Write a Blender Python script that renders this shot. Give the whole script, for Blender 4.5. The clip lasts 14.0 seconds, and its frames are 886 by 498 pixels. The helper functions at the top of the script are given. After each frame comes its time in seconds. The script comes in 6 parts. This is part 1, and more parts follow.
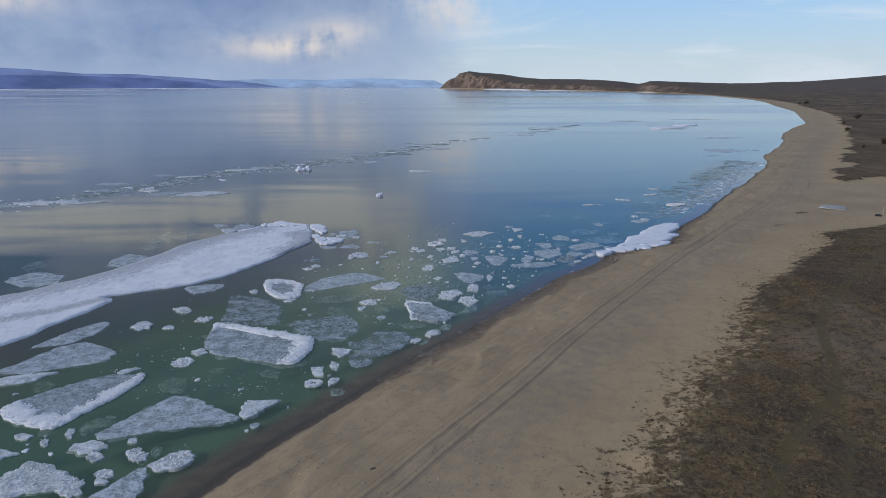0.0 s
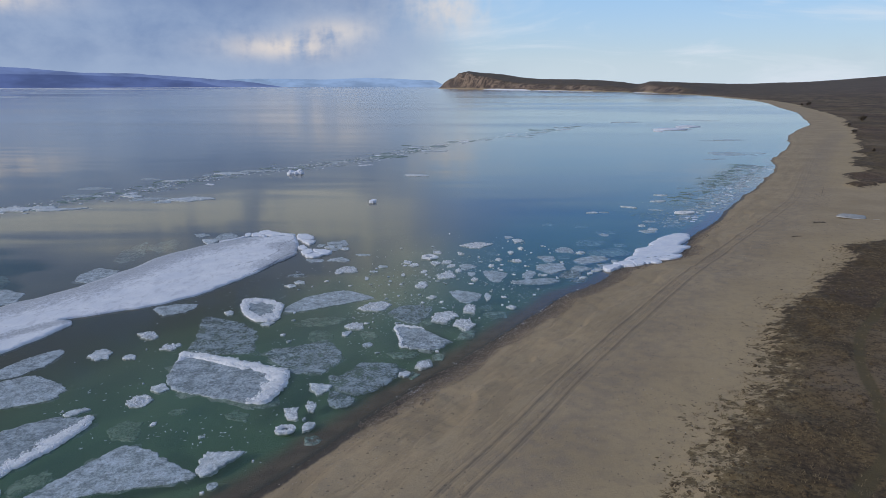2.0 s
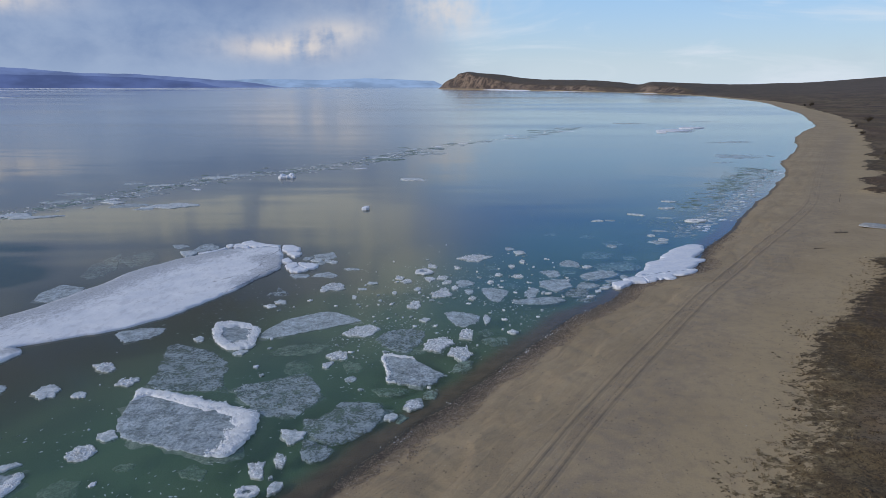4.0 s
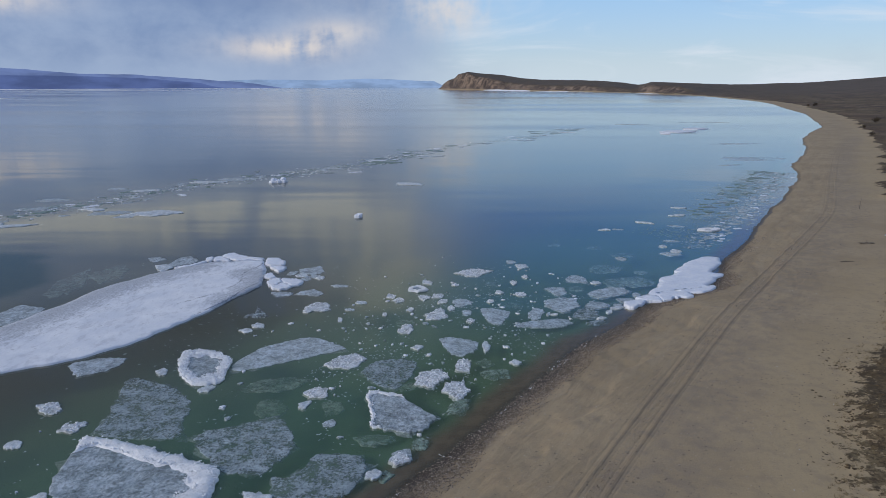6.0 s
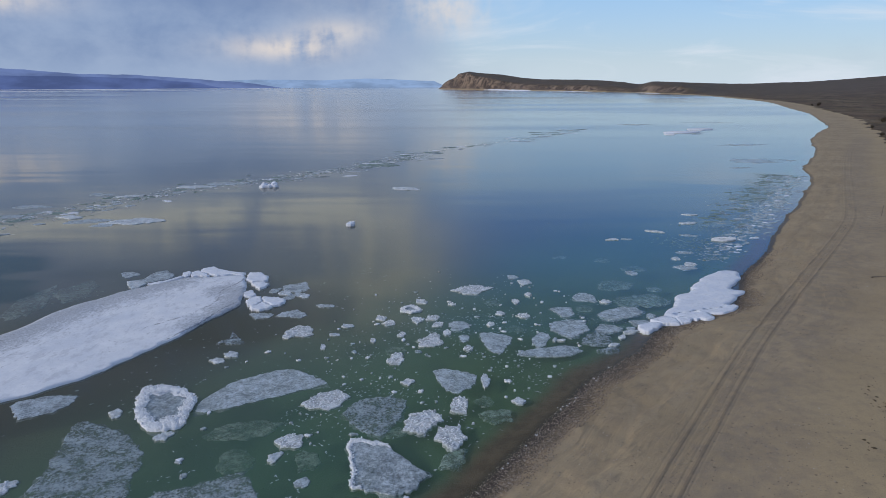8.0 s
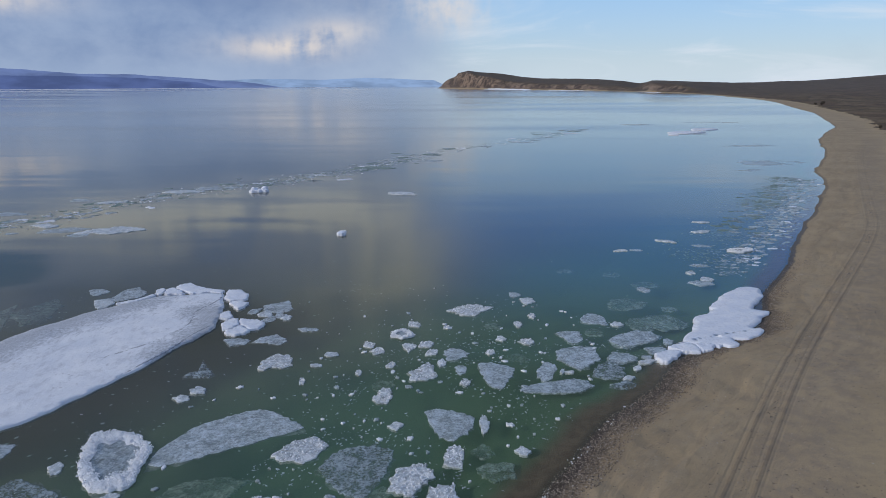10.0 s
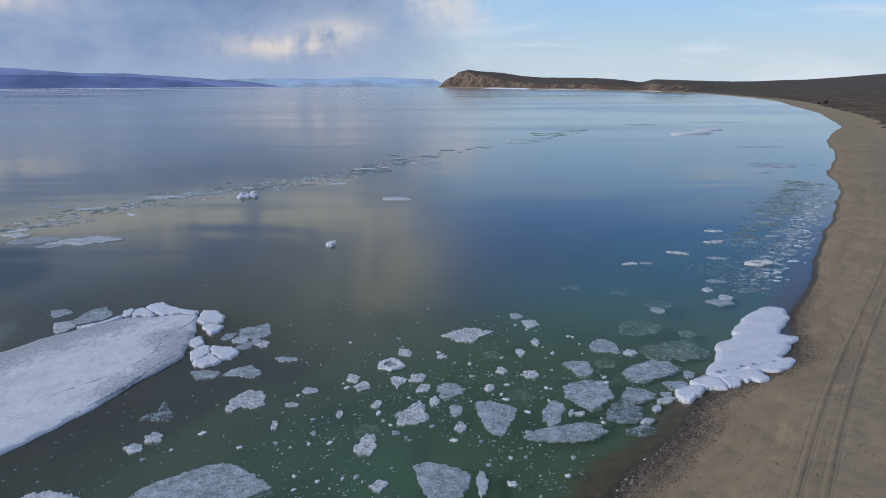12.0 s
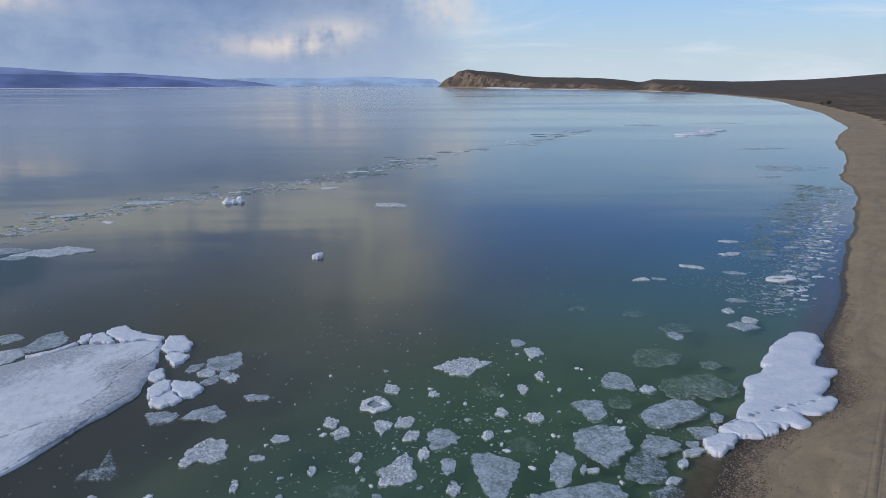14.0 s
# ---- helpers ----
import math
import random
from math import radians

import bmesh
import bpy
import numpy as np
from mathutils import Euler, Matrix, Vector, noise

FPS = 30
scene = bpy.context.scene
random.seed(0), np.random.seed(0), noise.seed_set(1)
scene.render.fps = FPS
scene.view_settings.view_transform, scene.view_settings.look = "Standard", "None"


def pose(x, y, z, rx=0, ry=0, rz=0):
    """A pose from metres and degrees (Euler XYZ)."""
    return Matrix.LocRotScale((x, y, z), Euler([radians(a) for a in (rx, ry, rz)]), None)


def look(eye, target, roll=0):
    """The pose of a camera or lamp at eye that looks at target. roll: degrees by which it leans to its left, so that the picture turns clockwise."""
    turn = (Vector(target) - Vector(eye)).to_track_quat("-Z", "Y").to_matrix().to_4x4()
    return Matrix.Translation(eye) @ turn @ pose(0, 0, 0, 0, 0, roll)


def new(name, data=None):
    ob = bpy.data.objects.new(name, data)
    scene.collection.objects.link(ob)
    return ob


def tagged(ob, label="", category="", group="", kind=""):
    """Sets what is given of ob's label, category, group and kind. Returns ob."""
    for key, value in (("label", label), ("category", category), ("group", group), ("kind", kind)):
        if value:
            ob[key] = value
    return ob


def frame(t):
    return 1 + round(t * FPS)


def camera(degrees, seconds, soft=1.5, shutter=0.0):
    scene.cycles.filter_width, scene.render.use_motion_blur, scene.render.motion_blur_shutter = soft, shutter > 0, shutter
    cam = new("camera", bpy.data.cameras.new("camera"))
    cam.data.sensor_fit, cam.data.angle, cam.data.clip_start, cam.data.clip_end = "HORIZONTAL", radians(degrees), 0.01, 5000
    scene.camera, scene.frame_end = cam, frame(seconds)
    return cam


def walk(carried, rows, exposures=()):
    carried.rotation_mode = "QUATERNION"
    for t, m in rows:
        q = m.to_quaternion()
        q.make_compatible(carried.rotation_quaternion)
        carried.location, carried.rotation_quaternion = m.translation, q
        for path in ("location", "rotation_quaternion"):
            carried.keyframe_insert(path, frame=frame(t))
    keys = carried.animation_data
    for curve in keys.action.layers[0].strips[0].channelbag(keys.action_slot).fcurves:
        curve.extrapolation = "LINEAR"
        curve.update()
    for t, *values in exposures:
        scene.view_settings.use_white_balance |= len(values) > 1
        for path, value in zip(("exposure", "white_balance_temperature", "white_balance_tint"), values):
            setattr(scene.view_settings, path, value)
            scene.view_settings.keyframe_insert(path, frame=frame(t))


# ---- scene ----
cam = camera(69.1, 14.0, soft=0.65)
# seconds, eye x y z, yaw, pitch, roll
PATH = [
    (0.0, 1.509, -0.584, 23.336, 1.541, -14.431, -0.163),
    (0.5, 1.612, 1.066, 23.416, 1.514, -14.444, -0.122),
    (1.0, 1.715, 2.756, 23.471, 1.493, -14.450, -0.090),
    (1.5, 1.816, 4.478, 23.507, 1.476, -14.449, -0.065),
    (2.0, 1.915, 6.225, 23.526, 1.463, -14.444, -0.048),
    (2.5, 2.014, 7.991, 23.534, 1.454, -14.436, -0.036),
    (3.0, 2.112, 9.769, 23.534, 1.449, -14.426, -0.031),
    (3.5, 2.209, 11.554, 23.529, 1.447, -14.415, -0.031),
    (4.0, 2.305, 13.342, 23.520, 1.448, -14.404, -0.036),
    (4.5, 2.401, 15.129, 23.512, 1.451, -14.394, -0.045),
    (5.0, 2.496, 16.912, 23.506, 1.456, -14.386, -0.057),
    (5.5, 2.590, 18.688, 23.503, 1.463, -14.381, -0.073),
    (6.0, 2.684, 20.454, 23.505, 1.472, -14.378, -0.091),
    (6.5, 2.777, 22.211, 23.513, 1.481, -14.378, -0.111),
    (7.0, 2.871, 23.956, 23.527, 1.491, -14.381, -0.132),
    (7.5, 2.963, 25.691, 23.547, 1.501, -14.388, -0.154),
    (8.0, 3.056, 27.416, 23.575, 1.511, -14.397, -0.176),
    (8.5, 3.149, 29.131, 23.608, 1.520, -14.410, -0.198),
    (9.0, 3.241, 30.839, 23.647, 1.528, -14.426, -0.218),
    (9.5, 3.334, 32.543, 23.689, 1.535, -14.443, -0.238),
    (10.0, 3.427, 34.245, 23.734, 1.540, -14.463, -0.255),
    (10.5, 3.520, 35.950, 23.780, 1.543, -14.483, -0.269),
    (11.0, 3.613, 37.662, 23.824, 1.544, -14.503, -0.280),
    (11.5, 3.707, 39.386, 23.864, 1.541, -14.523, -0.287),
    (12.0, 3.801, 41.128, 23.896, 1.536, -14.540, -0.290),
    (12.5, 3.896, 42.895, 23.918, 1.527, -14.554, -0.287),
    (13.0, 3.991, 44.692, 23.926, 1.514, -14.564, -0.280),
    (13.5, 4.087, 46.530, 23.915, 1.496, -14.567, -0.265),
    (14.0, 4.184, 48.414, 23.882, 1.474, -14.563, -0.245),
]
walk(cam, [(t, pose(x, y, z, 0, 0, yaw) @ pose(0, 0, 0, 90 + pitch) @ pose(0, 0, 0, 0, 0, roll)) for t, x, y, z, yaw, pitch, roll in PATH])

# ---- light ----
SUN_AZIMUTH, SUN_HEIGHT = -118.0, 24.0   # degrees: clockwise from +y, above the horizon
EXPOSURE = 0.0
scene.view_settings.exposure = EXPOSURE


def wire(tree, value, socket):
    if isinstance(value, bpy.types.NodeSocket):
        tree.links.new(value, socket)
    elif value is not None:
        if isinstance(value, (tuple, list)) and len(value) == 3 and socket.type == "RGBA":
            value = (*value, 1.0)
        socket.default_value = value


class Net:
    """Short hands for nodes."""

    def __init__(self, tree):
        self.tree = tree

    def node(self, kind, **settings):
        n = self.tree.nodes.new(kind)
        for key, value in settings.items():
            setattr(n, key, value)
        return n

    def calc(self, op, a, b=None, c=None, clamp=False):
        n = self.node("ShaderNodeMath", operation=op, use_clamp=clamp)
        for k, v in enumerate((a, b, c)):
            if v is not None:
                wire(self.tree, v, n.inputs[k])
        return n.outputs[0]

    def ramp(self, x, lo, hi, a=0.0, b=1.0):
        n = self.node("ShaderNodeMapRange", interpolation_type="SMOOTHSTEP")
        for k, v in enumerate((x, lo, hi, a, b)):
            wire(self.tree, v, n.inputs[k])
        return n.outputs[0]

    def mix(self, fac, a, b, blend="MIX"):
        n = self.node("ShaderNodeMix", data_type="RGBA", blend_type=blend)
        wire(self.tree, fac, n.inputs[0])
        wire(self.tree, a, n.inputs[6])
        wire(self.tree, b, n.inputs[7])
        return n.outputs[2]

    def noise(self, where, scale, detail=4.0, rough=0.55, distort=0.0, stretch=None):
        if stretch:
            m = self.node("ShaderNodeMapping")
            wire(self.tree, where, m.inputs[0])
            m.inputs[3].default_value = stretch
            where = m.outputs[0]
        n = self.node("ShaderNodeTexNoise")
        wire(self.tree, where, n.inputs["Vector"])
        for key, v in (("Scale", scale), ("Detail", detail), ("Roughness", rough), ("Distortion", distort)):
            n.inputs[key].default_value = v
        return n.outputs[0]

    def cells(self, where, scale, out="Distance", feature="F1"):
        n = self.node("ShaderNodeTexVoronoi", feature=feature)
        wire(self.tree, where, n.inputs["Vector"])
        n.inputs["Scale"].default_value = scale
        return n.outputs[out]

    def bump(self, height, strength, distance, normal=None):
        n = self.node("ShaderNodeBump")
        n.inputs["Strength"].default_value = strength
        n.inputs["Distance"].default_value = distance
        wire(self.tree, height, n.inputs["Height"])
        if normal is not None:
            wire(self.tree, normal, n.inputs["Normal"])
        return n.outputs[0]


world = bpy.data.worlds.new("sky")
scene.world = world
world.use_nodes = True
wt = world.node_tree
wt.nodes.clear()
w = Net(wt)
way = w.node("ShaderNodeTexCoord").outputs["Generated"]
cut = w.node("ShaderNodeSeparateXYZ")
wire(wt, way, cut.inputs[0])
dx, dy, dz = cut.outputs
azim = w.calc("MULTIPLY", w.calc("ARCTAN2", dx, dy), 57.2958)
elev = w.calc("MULTIPLY", w.calc("ARCSINE", dz), 57.2958)
sky = w.node("ShaderNodeTexSky", sky_type="NISHITA", sun_disc=False, sun_elevation=radians(SUN_HEIGHT),
             sun_rotation=radians(SUN_AZIMUTH), air_density=1.0, dust_density=1.0, ozone_density=2.0)
SKY = 0.10
thin = w.mix(1.0, sky.outputs[0], (SKY * 0.9, SKY, SKY * 1.15), "MULTIPLY")
# clear air: pale at the horizon, deep blue above
blue = w.mix(w.ramp(elev, 0.0, 8.0), (0.565, 0.695, 0.81), (0.365, 0.60, 0.915))
blue = w.mix(w.ramp(elev, 7.0, 13.0), blue, (0.12, 0.345, 0.90))
blue = w.mix(w.ramp(elev, 14.0, 26.0), blue, (0.24, 0.26, 0.285))
clear = w.mix(0.25, blue, thin)
# cloud fields, laid out by azimuth and height
flat = w.node("ShaderNodeCombineXYZ")
wire(wt, azim, flat.inputs[0])
wire(wt, w.calc("MULTIPLY", elev, 2.0), flat.inputs[1])
grain = w.noise(flat.outputs[0], 0.055, 6.0, 0.55, 0.15)
fine = w.noise(flat.outputs[0], 0.17, 6.0, 0.60, 0.12, (1.3, 0.9, 1.0))
fall = w.noise(flat.outputs[0], 0.5, 3.0, 0.6, 0.2, (1.0, 0.16, 1.0))


def hump(az, el, wide, high):
    """A soft round field about a point of the sky."""
    a = w.calc("DIVIDE", w.calc("SUBTRACT", azim, az), wide)
    e = w.calc("DIVIDE", w.calc("SUBTRACT", elev, el), high)
    q = w.calc("ADD", w.calc("MULTIPLY", a, a), w.calc("MULTIPLY", e, e))
    return w.calc("POWER", 2.718, w.calc("MULTIPLY", q, -1.0))


def total(*fields):
    out = fields[0]
    for f in fields[1:]:
        out = w.calc("ADD", out, f)
    return out


# a cloud bank over the open lake, thinning over the land side
edge_az = w.calc("ADD", azim, w.calc("MULTIPLY", w.calc("SUBTRACT", grain, 0.5), 26.0))
side = w.ramp(edge_az, -13.0, 6.0, 1.0, 0.0)
behind = w.ramp(w.calc("ABSOLUTE", azim), 60.0, 110.0, 0.0, 0.8)
bank = w.calc("MAXIMUM", side, behind)
cover = w.ramp(w.calc("ADD", w.calc("MULTIPLY", bank, 0.40), w.calc("MULTIPLY", grain, 0.8)), 0.44, 0.74)
shade = w.ramp(total(w.calc("MULTIPLY", grain, 0.55), w.calc("MULTIPLY", fine, 0.45)), 0.38, 0.64)
cloud = w.mix(shade, (0.178, 0.262, 0.462), (0.300, 0.388, 0.572))
base = w.mix(w.calc("MULTIPLY", cover, 0.92), clear, cloud)
# pale haze low over the horizon
low = w.ramp(elev, 0.0, 3.4, 1.0, 0.0)
base = w.mix(w.calc("MULTIPLY", low, 0.70), base, w.mix(side, (0.60, 0.71, 0.80), (0.36, 0.46, 0.64)))
# thin white wisps over the land side
wisp = w.calc("MULTIPLY", w.ramp(w.noise(flat.outputs[0], 0.10, 5.0, 0.6, 0.8, (0.6, 1.5, 1.0)), 0.46, 0.68), w.ramp(elev, 7.0, 12.0, 0.65, 0.0))
base = w.mix(w.calc("MULTIPLY", wisp, w.ramp(azim, -4.0, 2.0)), base, (0.70, 0.77, 0.86))
# grey undersides high over the lake
dim = total(w.calc("MULTIPLY", hump(-21.0, 19.5, 10.0, 3.0), 0.75), w.calc("MULTIPLY", hump(-40.0, 22.0, 16.0, 5.0), 0.6), w.calc("MULTIPLY", hump(-3.0, 27.0, 12.0, 4.0), 0.5))
base = w.mix(w.calc("MULTIPLY", w.calc("MINIMUM", dim, 1.0), w.ramp(fine, 0.28, 0.55)), base, (0.150, 0.174, 0.205))
# a gap of deep blue high over the lake
base = w.mix(w.calc("MULTIPLY", hump(-31.0, 18.5, 6.0, 2.4), 0.4), base, (0.09, 0.19, 0.34))
# a darker, bluer band under it
base = w.mix(w.calc("MULTIPLY", hump(-19.0, 6.9, 8.0, 1.5), 0.55), base, (0.125, 0.205, 0.40))
# cloud tops and shafts of falling snow in warm light
curd = w.ramp(total(w.calc("MULTIPLY", fine, 0.6), w.calc("MULTIPLY", fall, 0.4)), 0.36, 0.58)
warm = total(w.calc("MULTIPLY", hump(-14.5, 2.9, 4.5, 0.9), 0.85), w.calc("MULTIPLY", hump(-10.0, 4.2, 3.2, 0.9), 0.75),
             w.calc("MULTIPLY", hump(-37.0, 5.9, 5.0, 0.9), 0.9), w.calc("MULTIPLY", hump(-1.2, 6.0, 3.6, 2.0), 0.75))
base = w.mix(w.calc("MINIMUM", w.calc("MULTIPLY", warm, curd), 0.95), base, (0.80, 0.72, 0.66))
glow = total(w.calc("MULTIPLY", hump(-32.0, 10.2, 9.0, 1.0), 1.1), w.calc("MULTIPLY", hump(-21.0, 11.8, 8.0, 1.8), 1.1), w.calc("MULTIPLY", hump(-8.0, 15.5, 6.5, 6.5), 1.0), w.calc("MULTIPLY", hump(-16.0, 10.5, 8.0, 1.6), 0.6))
base = w.mix(w.calc("MINIMUM", w.calc("MULTIPLY", glow, w.ramp(total(w.calc("MULTIPLY", fall, 0.22), w.calc("MULTIPLY", grain, 0.78)), 0.34, 0.58)), 0.75), base, (0.80, 0.795, 0.72))
rift = w.calc("MULTIPLY", w.ramp(total(hump(-37.5, 13.4, 5.0, 1.7), w.calc("MULTIPLY", w.calc("SUBTRACT", fine, 0.5), 0.9)), 0.35, 0.65), 0.85)
base = w.mix(rift, base, (0.055, 0.175, 0.37))
base = w.mix(w.calc("MULTIPLY", hump(-5.5, 3.6, 5.0, 2.6), 0.55), base, (0.37, 0.475, 0.65))
back = w.node("ShaderNodeBackground")
wire(wt, base, back.inputs[0])
back.inputs[1].default_value = 1.0
wire(wt, back.outputs[0], w.node("ShaderNodeOutputWorld").inputs[0])

sun = new("sun", bpy.data.lights.new("sun", "SUN"))
sun.data.energy, sun.data.angle, sun.data.color = 1.7, radians(10.0), (1.0, 0.90, 0.78)
a, e = radians(SUN_AZIMUTH), radians(SUN_HEIGHT)
sun.matrix_basis = look((0, 0, 300), (-math.sin(a) * math.cos(e) * 10, -math.cos(a) * math.cos(e) * 10, 300 - math.sin(e) * 10))


# ---- materials ----
def material(name):
    m = bpy.data.materials.new(name)
    m.use_nodes = True
    m.node_tree.nodes.clear()
    net = Net(m.node_tree)
    out = net.node("ShaderNodeOutputMaterial")
    return m, net, out


def solid(net, out, colour, rough, normal=None, specular=0.5):
    p = net.node("ShaderNodeBsdfPrincipled")
    wire(net.tree, colour, p.inputs["Base Color"])
    wire(net.tree, rough, p.inputs["Roughness"])
    wire(net.tree, specular, p.inputs["Specular IOR Level"])
    if normal is not None:
        wire(net.tree, normal, p.inputs["Normal"])
    wire(net.tree, p.outputs[0], out.inputs[0])
    return p


def place(net):
    return net.node("ShaderNodeNewGeometry").outputs["Position"]


def attribute(net, name):
    return net.node("ShaderNodeAttribute", attribute_name=name).outputs["Fac"]


def pick(net):
    return net.node("ShaderNodeObjectInfo").outputs["Random"]


def make_water():
    m, n, out = material("lake_water")
    p = place(n)
    wind = n.ramp(n.noise(p, 0.010, 1.0, 0.5, 0.0, (0.3, 1.0, 1.0)), 0.45, 0.62)
    gloss = n.node("ShaderNodeBsdfGlossy", distribution="GGX")
    gloss.inputs["Color"].default_value = (0.96, 0.98, 1.0, 1)
    streak = n.ramp(n.noise(p, 0.012, 1.5, 0.6, 0.4, (0.12, 1.0, 1.0)), 0.46, 0.64)
    swell = n.noise(p, 0.045, 1.5, 0.5, 0.3, (0.35, 1.0, 1.0))
    ripple = n.noise(p, 0.9, 3.0, 0.6, 0.2, (0.5, 1.0, 1.0))
    cutp = n.node("ShaderNodeSeparateXYZ")
    wire(n.tree, p, cutp.inputs[0])
    calm = n.ramp(cutp.outputs[1], 110.0, 420.0, 1.0, 0.0)
    # far off, the small waves blur into gloss
    blur = n.calc("MULTIPLY_ADD", n.calc("SUBTRACT", 1.0, calm), 0.065, 0.03)
    wire(n.tree, n.calc("MULTIPLY_ADD", wind, 0.04, n.calc("MULTIPLY_ADD", streak, 0.06, blur)), gloss.inputs["Roughness"])
    chop = n.noise(p, 0.16, 2.0, 0.5, 0.4, (0.25, 1.0, 1.0))
    small_waves = n.calc("ADD", n.calc("MULTIPLY", n.calc("MULTIPLY", ripple, wind), 0.003), n.calc("MULTIPLY", chop, 0.07))
    facing = n.bump(n.calc("MULTIPLY", n.calc("ADD", swell, small_waves), calm), 1.0, 0.24)
    wire(n.tree, facing, gloss.inputs["Normal"])
    # cloudy water: green over the weedy shelf, olive farther out, clear at the lip
    off_shore = n.calc("ADD", n.calc("MULTIPLY", n.calc("ADD", cutp.outputs[0], 14.5), -0.831), n.calc("MULTIPLY", n.calc("SUBTRACT", cutp.outputs[1], 33.0), 0.557))
    cloudy = n.noise(p, 0.05, 2.0, 0.6)
    shelf = n.mix(n.ramp(cloudy, 0.35, 0.65), (0.060, 0.136, 0.086), (0.078, 0.156, 0.096))
    shelf = n.mix(n.ramp(cutp.outputs[1], 105.0, 185.0), shelf, (0.038, 0.066, 0.070))
    open_water = n.mix(n.ramp(cloudy, 0.35, 0.65), (0.088, 0.089, 0.060), (0.108, 0.106, 0.071))
    body = n.node("ShaderNodeBsdfDiffuse")
    wire(n.tree, n.mix(n.ramp(n.calc("MULTIPLY_ADD", cloudy, -10.0, off_shore), 8.0, 30.0), shelf, open_water), body.inputs["Color"])
    clear_part = n.node("ShaderNodeBsdfTransparent")
    clear_part.inputs["Color"].default_value = (0.91, 0.97, 0.965, 1)
    inner = n.node("ShaderNodeMixShader")
    wire(n.tree, n.ramp(off_shore, 1.0, 11.0, 0.12, 0.60), inner.inputs[0])
    wire(n.tree, clear_part.outputs[0], inner.inputs[1])
    wire(n.tree, body.outputs[0], inner.inputs[2])
    fres = n.node("ShaderNodeFresnel")
    fres.inputs["IOR"].default_value = 1.333
    mixed = n.node("ShaderNodeMixShader")
    wire(n.tree, fres.outputs[0], mixed.inputs[0])
    wire(n.tree, inner.outputs[0], mixed.inputs[1])
    wire(n.tree, gloss.outputs[0], mixed.inputs[2])
    wire(n.tree, mixed.outputs[0], out.inputs[0])
    return m


def make_bed():
    m, n, out = material("lake_silt")
    p = place(n)
    solid(n, out, n.mix(n.noise(p, 0.08, 4.0), (0.120, 0.124, 0.090), (0.138, 0.140, 0.100)), 0.9)
    return m


